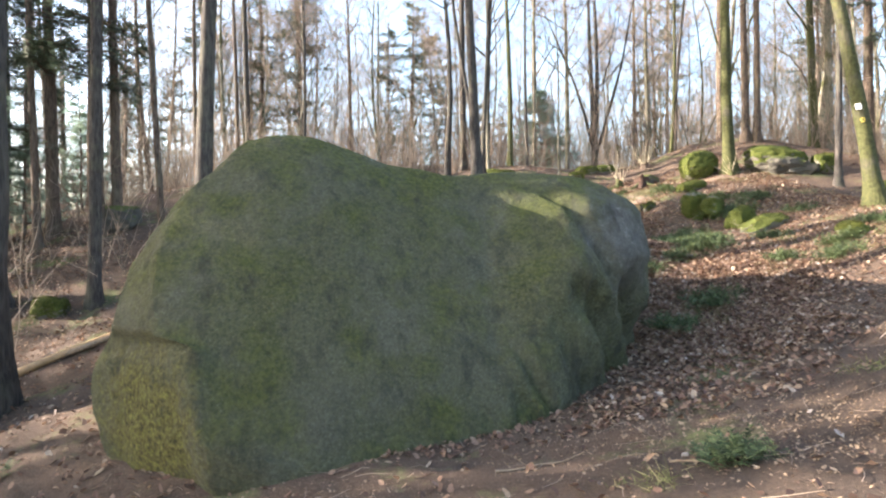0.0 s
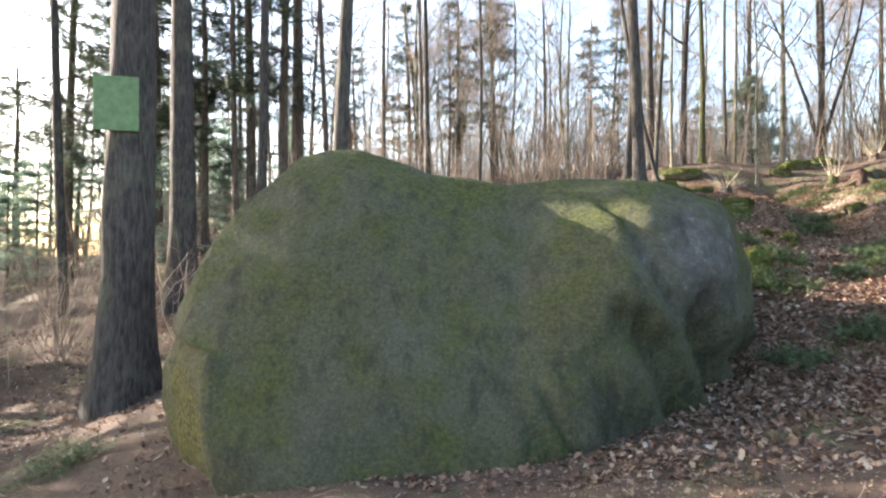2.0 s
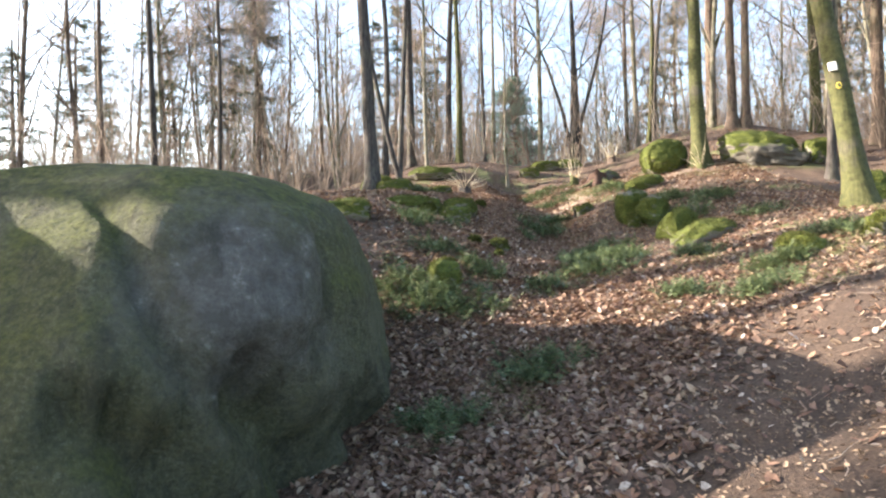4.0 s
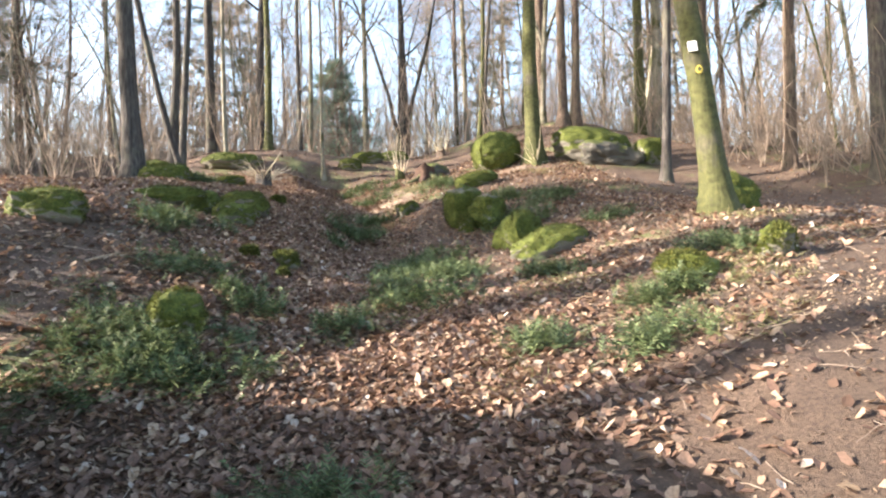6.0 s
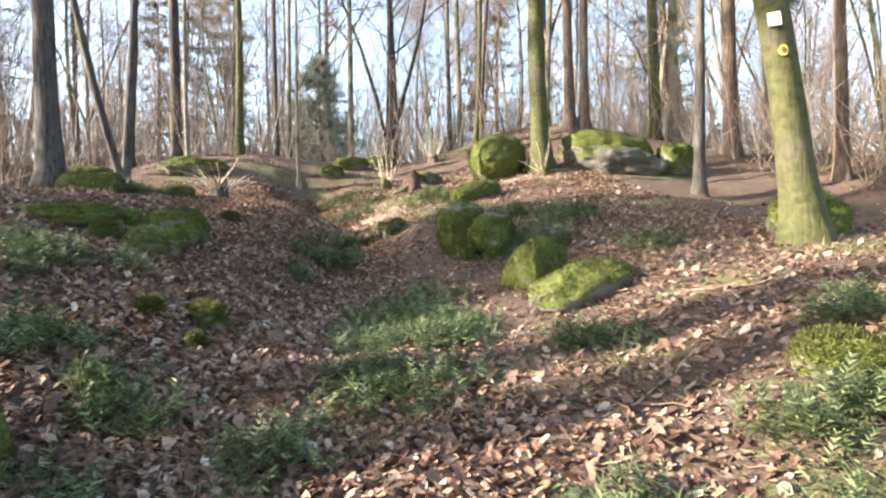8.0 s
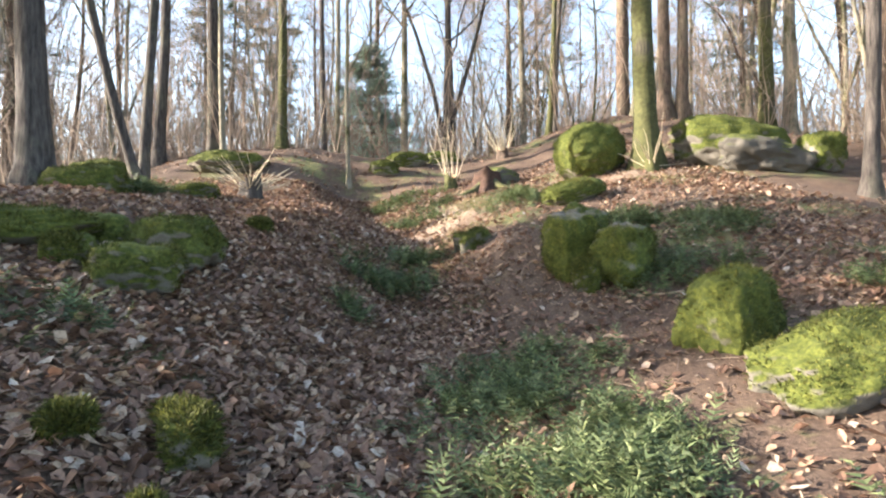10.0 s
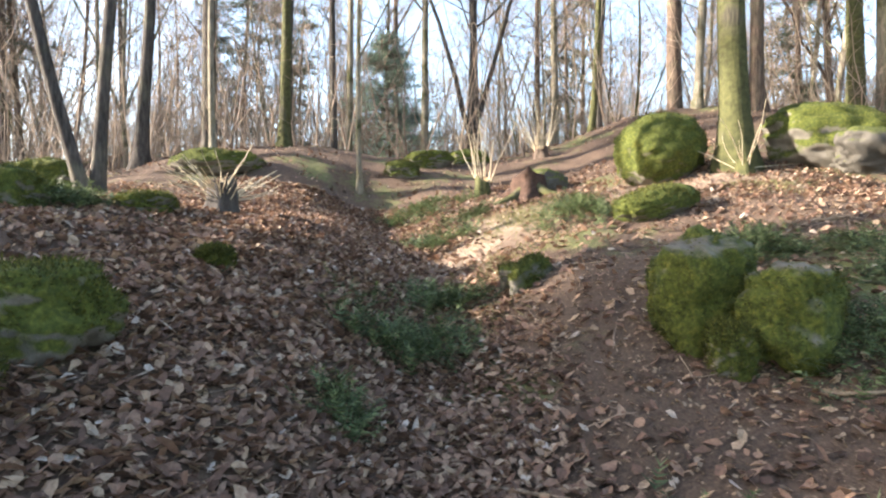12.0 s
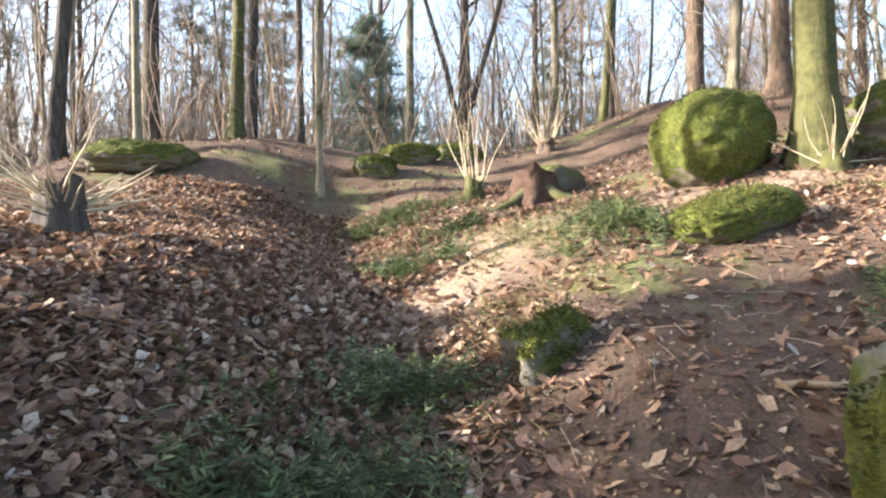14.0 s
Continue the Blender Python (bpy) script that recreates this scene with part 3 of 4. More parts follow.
rock(8.72, 20.05, (0.54, 0.33, 0.19), 12, ROCK_FULL, 11, 0.3, (0, -14), "low flat stone under thick bright moss", rough=0.1, boxy=0.15)
rock(7.6, 17.4, (0.36, 0.34, 0.45), 10, ROCK_DRAPED, 13, 0.27, (10, -6), "broken rock with moss hanging down its sides", rough=0.24, boxy=0.3, sides=True)
rock(7.92, 16.95, (0.28, 0.27, 0.36), 40, ROCK_DRAPED, 15, 0.28, (0, 10), "broken rock with draped moss and a bare dark face", rough=0.26, boxy=0.35, sides=True)
rock(7.52, 16.95, (0.15, 0.14, 0.2), 70, ROCK_MOSSY, 16, 0.3, (0, 0), "mossy stone wedged between two rocks")
rock(7.9, 14.25, (0.54, 0.38, 0.26), 0, ROCK_HALF, 17, 0.42, (0, -14), "broad pale rock with moss along its upper edge", rough=0.26, boxy=0.25)
rock(7.8, 15.15, (0.36, 0.3, 0.36), 25, ROCK_FULL, 19, 0.32, (0, 0), "mossy stone beside a broad pale rock")
rock(6.86, 19.05, (0.24, 0.16, 0.2), 30, ROCK_HALF, 21, 0.45, (0, -15), "small angular stone, half bare, half mossy", rough=0.3, boxy=0.5, detail=4)
rock(3.1, 16.9, (0.26, 0.22, 0.17), 0, ROCK_MOSSY, 23, 0.32)
rock(3.72, 16.75, (0.36, 0.3, 0.24), -20, ROCK_MOSSY, 25, 0.28, (0, 0), "dark stone under a cap of moss")
rock(3.62, 15.95, (0.31, 0.28, 0.2), 15, ROCK_MOSSY, 27, 0.3)
rock(4.25, 18.45, (0.13, 0.12, 0.1), 0, ROCK_MOSSY, 29, 0.3, detail=4)
rock(3.3, 20.1, (0.26, 0.2, 0.12), 10, ROCK_MOSSY, 31, 0.3)
rock(3.42, 11.9, (0.21, 0.2, 0.2), 10, ROCK_MOSSY, 33, 0.25, (0, 0), "low stone block with a cap of yellow-green moss", boxy=0.4, rough=0.15)
rock(4.32, 14.0, (0.12, 0.22, 0.13), 20, ROCK_MOSSY, 35, 0.38, detail=4)
rock(3.92, 13.85, (0.085, 0.085, 0.075), 20, ROCK_MOSSY, 36, 0.36, detail=4)
rock(4.27, 13.5, (0.065, 0.065, 0.055), 20, ROCK_MOSSY, 37, 0.36, detail=4)
rock(7.85, 11.15, (0.27, 0.16, 0.16), -30, ROCK_MOSSY, 39, 0.38, (0, 15))
rock(8.8, 11.15, (0.2, 0.15, 0.2), 30, ROCK_HALF, 41, 0.38, (10, 0), "small stone with moss and a pale side")
rock(1.75, 14.1, (0.4, 0.32, 0.22), 10, ROCK_MOSSY, 43, 0.36)
rock(2.6, 16.5, (0.55, 0.35, 0.15), 10, ROCK_FULL, 45, 0.46, (0, 0), "low dark rock shelf with moss on top", boxy=0.2)
rock(3.1, 16.2, (0.2, 0.18, 0.14), 10, ROCK_MOSSY, 46, 0.35)
rock(2.1, 19.6, (0.5, 0.4, 0.26), 0, ROCK_MOSSY, 47, 0.42)
rock(1.3, 22.6, (0.5, 0.4, 0.36), 0, ROCK_MOSSY, 49, 0.3)
rock(3.0, 25.9, (0.8, 0.6, 0.28), 0, ROCK_MOSSY, 51, 0.32)
rock(7.2, 27.2, (0.5, 0.35, 0.25), 0, ROCK_MOSSY, 53, 0.38)
rock(6.5, 26.4, (0.35, 0.3, 0.2), 0, ROCK_MOSSY, 55, 0.38)
rock(8.2, 27.8, (0.5, 0.4, 0.25), 0, ROCK_MOSSY, 57, 0.35)
rock(-8.6, 13.9, (0.35, 0.3, 0.28), 0, ROCK_MOSSY, 59, 0.3)
rock(-9.6, 19.0, (0.7, 0.5, 0.45), 0, ROCK_DARK, 61, 0.3, (0, 0), "dark boulder among the trees", "dark_boulder", fuzz=False)
rock(11.05, 14.5, (0.4, 0.35, 0.36), 0, ROCK_MOSSY, 63, 0.3, (0, 0), "mossy stone at the foot of a leaning tree")

# ---- trees that stand out ----
DARK_TALL = "tall straight tree with dark grey bark"


def put(ob, x, y, label, cat="tree", turn=0.0, group=""):
    return tagged(stand(ob, x, y, turn), label, cat, group)


t = put(bare_tree(101, 0.47, 19, (0.012, 0.0), BARK_DARK, 9, 8, 0.05, flare=1.3), -6.85, 8.9, "thick brown conifer trunk with a green board on it")
# green board on the thick trunk, facing the trail
bm = bmesh.new()
bmesh.ops.create_cube(bm, size=1.0)
bmesh.ops.scale(bm, vec=(0.68, 0.03, 0.9), verts=bm.verts)
bmesh.ops.bevel(bm, geom=bm.edges[:], offset=0.006, segments=1, affect="EDGES")
me = bpy.data.meshes.new("sign_board")
bm.to_mesh(me)
bm.free()
me.materials.append(SIGN_GREEN)
board = tagged(new("sign_board", me), "plain green board fixed to a thick trunk", "sign")
board.matrix_world = pose(-6.6, 8.4, ground_z(-6.85, 8.9) + 5.05, 0, 0, 35)

put(bare_tree(102, 0.38, 20, (0.0, 0.0), BARK_DARK, 8, 10, 0.06), -10.6, 14.6, DARK_TALL)
put(bare_tree(103, 0.18, 17, (-0.01, 0.0), BARK_DARK, 7, 10, 0.05), 1.5, 19.6, "dark straight trunk with spreading roots on a bank")
put(bare_tree(104, 0.19, 18, (0.0, 0.0), BARK_DARK, 6.5, 8, 0.05), 1.9, 30.4, DARK_TALL)
put(bare_tree(105, 0.19, 17, (0.02, 0.0), BARK_DARK, 6.5, 8, 0.16), 3.55, 34.4, "dark branched tree beside a mossy one")
put(bare_tree(106, 0.13, 15, (-0.02, 0.02), BARK_MOSSY, 6.5, 8, 0.2), 3.92, 28.5, "thin tree with mossy, sunlit bark")
put(bare_tree(107, 0.21, 17, (-0.012, 0.0), BARK_MOSSY, 5, 14, 0.08), 10.9, 21.75, "thick tree with mossy bark and sprouts at its foot")
lean_tree = put(bare_tree(108, 0.185, 15, (-0.175, 0.02), BARK_MOSSY, 6, 12, 0.06), 10.4, 13.9, "leaning tree with smooth greenish bark and trail marks")
put(bare_tree(109, 0.22, 19, (-0.03, 0.0), BARK_DARK, 6, 14, 0.08, flare=1.4), 16.5, 16.4, DARK_TALL)
put(bare_tree(141, 0.2, 18, (0.015, 0.0), BARK_DARK, 6, 10, 0.2), -4.98, 12.83, "dark bending trunk behind the boulder")
put(bare_tree(142, 0.085, 15, (0.0, 0.0), BARK_DARK, 5, 10, 0.08), -5.4, 27.5, "slim dark straight trunk")
put(conifer(331, 0.15, 16, 4.6, 2.4, gap=0.6), 16.4, 18.8, "conifer with drooping dark green boughs")
put(bare_tree(110, 0.11, 17, (0.0, 0.0), BARK_DARK, 6, 12, 0.05), 13.13, 19.1, DARK_TALL)
put(bare_tree(111, 0.16, 19, (0.0, 0.0), BARK_BROWN, 7, 10, 0.04), 13.75, 25.8, "reddish straight trunk behind boulders")
put(bare_tree(112, 0.15, 19, (0.01, 0.0), BARK_BROWN, 7, 10, 0.04), 14.15, 25.6, "reddish straight trunk behind boulders")
put(bare_tree(113, 0.09, 14, (0.04, 0.0), BARK_MOSSY, 4, 12, 0.25), 11.6, 28.6, "slim mossy tree leaning a little")
put(bare_tree(114, 0.09, 14, (0.03, 0.0), BARK_DARK, 4, 12, 0.22), 12.0, 29.0, "slim dark tree beside a mossy one")
put(bare_tree(115, 0.24, 20, (0.0, 0.0), BARK_BROWN, 7, 12, 0.05), 14.9, 30.2, DARK_TALL)
put(bare_tree(116, 0.2, 18, (-0.01, 0.0), BARK_DARK, 6.5, 8, 0.05), 11.0, 39.0, DARK_TALL)
put(bare_tree(117, 0.17, 16, (-0.02, 0.0), BARK_DARK, 2.8, 8, 0.2, fork=True), 9.7, 34.5, "forked dark tree with wide rising limbs")
put(bare_tree(118, 0.15, 17, (-0.01, 0.0), BARK_PALE, 5, 12, 0.15), 8.1, 34.5, "straight tree with pale sunlit bark")
put(bare_tree(119, 0.14, 14, (-0.03, 0.0), BARK_DARK, 6.5, 8, 0.3), 0.96, 27.9, "slim crooked dark tree")
put(bare_tree(120, 0.09, 13, (-0.01, 0.0), BARK_DARK, 6.5, 8, 0.28), 1.95, 22.5, "slim crooked dark tree")
put(bare_tree(121, 0.08, 12, (-0.22, 0.0), BARK_DARK, 6.5, 8, 0.3), 2.2, 21.7, "thin tree leaning far over")
put(bare_tree(122, 0.07, 13, (-0.06, 0.0), BARK_PALE, 6.5, 8, 0.25), 2.7, 26.6, "thin pale tree leaning a little")
put(bare_tree(123, 0.09, 16, (0.0, 0.0), BARK_DARK, 6.5, 8, 0.05), 5.1, 30.5, "slim straight tree, one of a pair")
put(bare_tree(124, 0.09, 16, (0.01, 0.0), BARK_PALE, 6.5, 8, 0.05), 5.5, 30.8, "slim straight tree, one of a pair")
put(bare_tree(125, 0.055, 9, (-0.02, 0.0), BARK_PALE, 2.2, 16, 0.06), 5.6, 25.7, "slender pale sapling on the bank")
put(bare_tree(126, 0.19, 17, (-0.01, 0.0), BARK_MOSSY, 5, 12, 0.06), 16.6, 25.6, "thick tree with mossy, sunlit bark")
put(bare_tree(127, 0.17, 17, (0.01, 0.0), BARK_PALE, 5, 12, 0.06), 17.2, 25.5, "tall tree with pale grey bark")
put(bare_tree(128, 0.18, 17, (0.0, 0.0), BARK_BROWN, 6, 12, 0.06), 16.2, 21.8, DARK_TALL)
put(bare_tree(129, 0.17, 18, (0.0, 0.0), BARK_PALE, 6, 12, 0.06), 13.6, 36.5, "straight tree with pale sunlit bark")
put(conifer(133, 0.07, 6.6, 0.2, 2.5, young=True, gap=0.16), 7.25, 37.0, "young spruce with dense blue-green needles", "tree")

for i, (x, y, h) in enumerate(((-27, 29, 11), (-31, 24, 12), (-23, 37, 12), (-26, 34, 11), (-31, 32, 12), (-20, 42, 13), (-24.5, 43, 13), (-33, 27, 12), (-15, 44, 16), (-29, 38, 12), (-11, 43, 17), (-8, 41, 17), (-21, 47, 14), (-35, 36, 13))):
    put(conifer(400 + i, 0.2, h, 3 + (i % 3), 2.0, gap=0.85), x, y, "tall conifer with sparse dark green boughs", group="trees of the wood")

# ---- tall trees with high crowns, and young spruces, on the slope behind the boulder ----
POLES = [conifer(450 + i, (0.16, 0.13, 0.1)[i], (22, 21, 20)[i], (16, 15.5, 15)[i], 1.5, (BARK_BROWN, BARK_DARK, BARK_BROWN)[i], gap=0.9) for i in range(3)]
YOUNG = [conifer(460 + i, 0.07, (5.5, 4.2)[i], 0.5, (1.5, 1.3)[i], young=True, gap=0.4) for i in range(2)]
rp = np.random.default_rng(77)
first_pole, first_young = set(), set()
placed = [(-6.85, 8.9), (-10.6, 14.6), (-7.6, 11.0)]
tries = 0
while len(placed) < 56 and tries < 4000:
    tries += 1
    along, side = rp.uniform(12, 38), rp.uniform(-11, 17)
    x, y = 4.0 - SX * along + SY * side, 11.0 + SY * along + SX * side
    if -1.2 < side < 1.4 or 2.6 < side < 3.9 or 8.6 < side < 11.2:
        continue
    if x > -6.5 or min(math.hypot(x - p, y - q) for p, q in placed) < 1.7:
        continue
    small = along > 26 or (rp.uniform() < 0.4 and along > 17)
    src = (YOUNG if small else POLES)[rp.integers(0, 2 if small else 3)]
    size = rp.uniform(0.8, 1.25) if small else rp.uniform(0.9, 1.15)
    done = first_young if small else first_pole
    if src not in done:
        done.add(src)
        ob = stand(src, x, y, rp.uniform(0, 6.28), size)
    else:
        keep = src.scale.copy()
        src.scale = (size, size, size)
        ob = copy_thing(src, Matrix.Translation((x, y, ground_z(x, y) - 0.05)) @ Euler((rp.normal(0, 0.02), rp.normal(0, 0.02), rp.uniform(0, 6.28))).to_matrix().to_4x4())
        src.scale = keep
    placed.append((x, y))
    tagged(ob, "young spruce with drooping green boughs" if small else "tall straight conifer trunk bare of branches below", "tree", "trees of the wood")

# ---- the woods around ----
# mostly pale bark: the haze of the distance is put into the trunk colour
BARES = [bare_tree(200 + i, (0.09, 0.13, 0.06, 0.15, 0.05, 0.1)[i], (15, 18, 12, 19, 11, 16)[i], (0, 0), (BARK_PALE, BARK_BROWN, BARK_PALE, BARK_BROWN, BARK_MOSSY, BARK_PALE)[i], (2.5, 3.5, 1.8, 4, 1.4, 2.5)[i], 20, (0.55, 0.3, 0.6, 0.2, 0.6, 0.4)[i], i in (0, 2, 4), merge=True) for i in range(6)]
NEEDLED = [conifer(300 + i, (0.17, 0.14)[i], (18, 15)[i], (4.5, 3)[i], (2.0, 1.8)[i], gap=0.75) for i in range(2)] + [conifer(310, 0.08, 5.5, 0.4, 1.4, young=True, gap=0.35)]
spots = []
rg = np.random.default_rng(21)
taken = [(2.15, 17.4), (2.85, 25.3), (4.1, 26.2), (10.9, 21.75), (10.4, 13.9), (1.5, 19.6), (-4.98, 12.83), (16.4, 18.8), (-5.4, 27.5), (11.0, 39.0), (1.9, 30.4), (16.0, 16.6), (13.9, 20.2), (13.0, 24.3), (-6.85, 8.9), (-10.6, 14.6), (7.25, 37.0)]
used = set()
while len(spots) < 300:
    a, d = rg.uniform(-1.45, 1.75), 13 + 62 * rg.uniform(0, 1) ** 0.75
    x, y = 4.5 - d * math.sin(a), 9 + d * math.cos(a)
    if -6 < x < 15.5 and y < 26.5 or (5.5 < x < 10 and y < 40 and d < 30):
        continue
    # the slope towards the sun is a clearing: only far trees stand there
    sx, sy = x - 4.0, y - 11.0
    s_along, s_side = -sx * SX + sy * SY, sx * SY + sy * SX
    if s_along > 4 and -9 < s_side < 19 and s_along < 48:
        continue
    if a > 1.25:
        continue
    if min(math.hypot(x - p, y - q) for p, q in taken) < (1.6 if d < 35 else 1.1):
        continue
    taken.append((x, y))
    spots.append((x, y, a, d))
for x, y, a, d in spots:
    left_wood = a > 0.3
    sx, sy = x - 4.0, y - 11.0
    shading = -sx * SX + sy * SY < 36 and a > 0.3
    if not shading and rg.uniform() < (0.55 if left_wood else 0.1):
        src, what = NEEDLED[rg.integers(0, 2)] if rg.uniform() < 0.85 or d < 24 else NEEDLED[2], "tall conifer with sparse dark green boughs"
    else:
        src, what = BARES[rg.integers(0, 6)], "leafless woodland tree with fine twigs"
    size = rg.uniform(0.85, 1.2)
    if src not in used:
        used.add(src)
        ob = stand(src, x, y, rg.uniform(0, 6.28), size)
    else:
        keep = src.scale.copy()
        src.scale = (size, size, size)
        ob = copy_thing(src, Matrix.Translation((x, y, ground_z(x, y) - 0.05)) @ Euler((rg.normal(0, 0.035), rg.normal(0, 0.035), rg.uniform(0, 6.28))).to_matrix().to_4x4())
        src.scale = keep
    tagged(ob, what, "tree", "trees of the wood")
# an unseen thick stem down the slope, added to cast a shadow band over the trail
tagged(copy_thing(POLES[0], Matrix.Translation((4.0 - SX * 20 - SY * 1.25, 11.0 + SY * 20 - SX * 1.25, ground_z(-16.0, 11.9) - 0.1)) @ Matrix.Diagonal((1.7, 1.7, 1.15, 1.0))), "tall straight conifer trunk bare of branches below", "tree", "trees of the wood")
# conifers: a close clump behind the boulder that shades the hollow, a far belt, and three unseen ones (side below -5)
# added to shade the boulder's foot
far = [(-9.0 + 2.3 * i + rg.uniform(-0.8, 0.8), rg.uniform(50, 62)) for i in range(13)]
for side, along in [(6.0, 14.6), (6.4, 16.2), (5.9, 17.9), (6.6, 19.5), (5.6, 19.8), (6.2, 21.8), (6.6, 23.5), (5.7, 25.0), (-6.7, 19.0), (-5.7, 17.5), (-6.1, 22.0)] + far:
    x, y = 4.0 - SX * along + SY * side, 11.0 + SY * along + SX * side
    src = NEEDLED[rg.integers(0, 2)]
    keep = src.scale.copy()
    size = rg.uniform(1.0, 1.2)
    src.scale = (size, size, size)
    ob = copy_thing(src, Matrix.Translation((x, y, ground_z(x, y) - 0.05)) @ Euler((0, 0, rg.uniform(0, 6.28))).to_matrix().to_4x4())
    src.scale = keep
    tagged(ob, "tall conifer with sparse dark green boughs", "tree", "trees of the wood")


def brush(name, count, region, size, seed, mat, label):
    """Twiggy undergrowth and saplings: many thin rising stems, in one mesh."""
    rg = np.random.default_rng(seed)
    vs, fs = [], []
    made = 0
    while made < count:
        x, y = rg.uniform(*region[0]), rg.uniform(*region[1])
        if -7 < x < 15.5 and y < 27 or x > 15 and y < 15:
            continue
        made += 1
        z = ground_z(x, y)
        for _ in range(3):
            p = wander(rg, (x, y, z - 0.05), rg.normal(0, 0.3, 3) + (0, 0, 1), rg.uniform(0.8, 3.6) * size, 5, 0.12, 0.03)
            tube(vs, fs, p, np.linspace(0.014, 0.004, 6) * size, 3)
            for _ in range(3):
                i = rg.integers(2, 6)
                q = wander(rg, p[i], rg.normal(0, 0.7, 3) + (0, 0, 0.7), rg.uniform(0.3, 1.1) * size, 3, 0.2)
                tube(vs, fs, q, np.linspace(0.006, 0.003, 4) * size, 3)
    return tagged(new(name, mesh_of(name, vs, fs, mat)), label, "undergrowth", kind="stuff")


brush("undergrowth", 1500, ((-30, 36), (22, 62)), 1.3, 31, TWIG, "tangle of leafless saplings and brushwood between the trees")
brush("sapling_wood", 420, ((-22, 34), (32, 64)), 2.3, 37, TWIG, "close growth of tall leafless saplings in the far wood")
brush("thicket", 420, ((15.6, 27), (15.2, 32)), 1.1, 35, TWIG, "leafless thorny thicket at the edge of the slope")
brush("brushwood", 450, ((-28, -6), (10, 40)), 1.0, 33, TWIG, "brown brushwood below the conifers")

# ---- stumps and shoots ----


def stump(x, y, r, h, mat, top, seed, shoots=0, spread=1.0, length=0.9, label="", lean=0.5):
    rg = np.random.default_rng(seed)
    root = tagged(new("tree_stump"), label, "stump")
    vs, fs = [], []
    sides, rows = 20, 8
    for i in range(rows):
        f = i / (rows - 1)
        for j in range(sides):
            a = j * 2 * math.pi / sides
            q = r * (1 + 0.55 * (1 - f) ** 2.5) * (1 + 0.1 * math.sin(5 * a + seed) + 0.05 * rg.normal())
            vs.append([q * math.cos(a), q * math.sin(a), -0.12 + (h + 0.12) * f * (1 + 0.12 * math.sin(2 * a + seed) + 0.05 * rg.normal())])
    for i in range(rows - 1):
        for j in range(sides):
            k = (j + 1) % sides
            fs.append((i * sides + j, i * sides + k, (i + 1) * sides + k, (i + 1) * sides + j))
    part("bole", mesh_of("bole", vs, fs, mat), root)
    ring = [v[:] for v in vs[-sides:]]
    cap = ring + [[0, 0, h * 0.93]]
    part("cut_face", mesh_of("cut_face", cap, [(j, (j + 1) % sides, sides) for j in range(sides)], top, False), root)
    if shoots:
        sv, sf = [], []
        for _ in range(shoots):
            a = rg.uniform(0, 6.28)
            p = wander(rg, (r * 0.8 * math.cos(a), r * 0.8 * math.sin(a), h * rg.uniform(0.4, 0.95)), (lean * math.cos(a) * spread, lean * math.sin(a) * spread, rg.uniform(0.15, 1.1)), length * rg.uniform(0.5, 1.2), 6, 0.08, 0.02)
            tube(sv, sf, p, np.linspace(0.0085, 0.003, 7), 5)
        tagged(part("brushy_growth", mesh_of("brushy_growth", sv, sf, SHOOT), root, "pale thin shoots"), kind="stuff")
    root.location = (x, y, ground_z(x, y))
    return root


stump(3.95, 20.5, 0.15, 0.34, BARK_DARK, ROTTEN, 3, 40, 1.3, 0.52, "dark stump with a fan of pale dry shoots", 1.0)
old = stump(8.3, 23.4, 0.26, 0.34, ROTTEN, ROTTEN, 5, 0, label="broad rotten dark stump with roots on the slope")
for k, (a, ln) in enumerate(((3.6, 0.8), (4.4, 0.6), (5.3, 0.7), (2.6, 0.6), (0.3, 0.5), (1.4, 0.5))):
    rv, rf = [], []
    tip = np.array([math.cos(a) * ln, math.sin(a) * ln])
    drop = ground_z(8.3 + tip[0], 23.4 + tip[1]) - ground_z(8.3, 23.4)
    f = np.linspace(0, 1, 7)
    pts = np.stack([f * tip[0] + 0.05 * np.sin(5 * f + k), f * tip[1], 0.26 * (1 - f) ** 2 + drop * f - 0.02], -1)
    tube(rv, rf, pts, 0.13 * (1 - 0.75 * f), 8)
    part("root", mesh_of("root", rv, rf, ROTTEN if k % 2 else BARK_MOSSY), old)
rock(8.7, 23.6, (0.34, 0.26, 0.26), 20, ROCK_DARK, 71, 0.35, (0, 0), "dark earthy lump behind a rotten stump", "earth_mound", fuzz=False)
stump(7.75, 24.4, 0.13, 0.3, BARK_MOSSY, CUT_WOOD, 7, 15, 0.25, 1.25, "small cut stump with tall thin shoots", 0.4)
stump(9.6, 26.6, 0.14, 0.2, BARK_BROWN, CUT_WOOD, 9, 22, 0.6, 1.3, "low stump with upright pale shoots", 0.4)
stump(10.8, 21.4, 0.12, 0.2, BARK_MOSSY, BARK_MOSSY, 11, 14, 0.9, 0.8, "mossy root collar with twiggy shoots", 0.7)


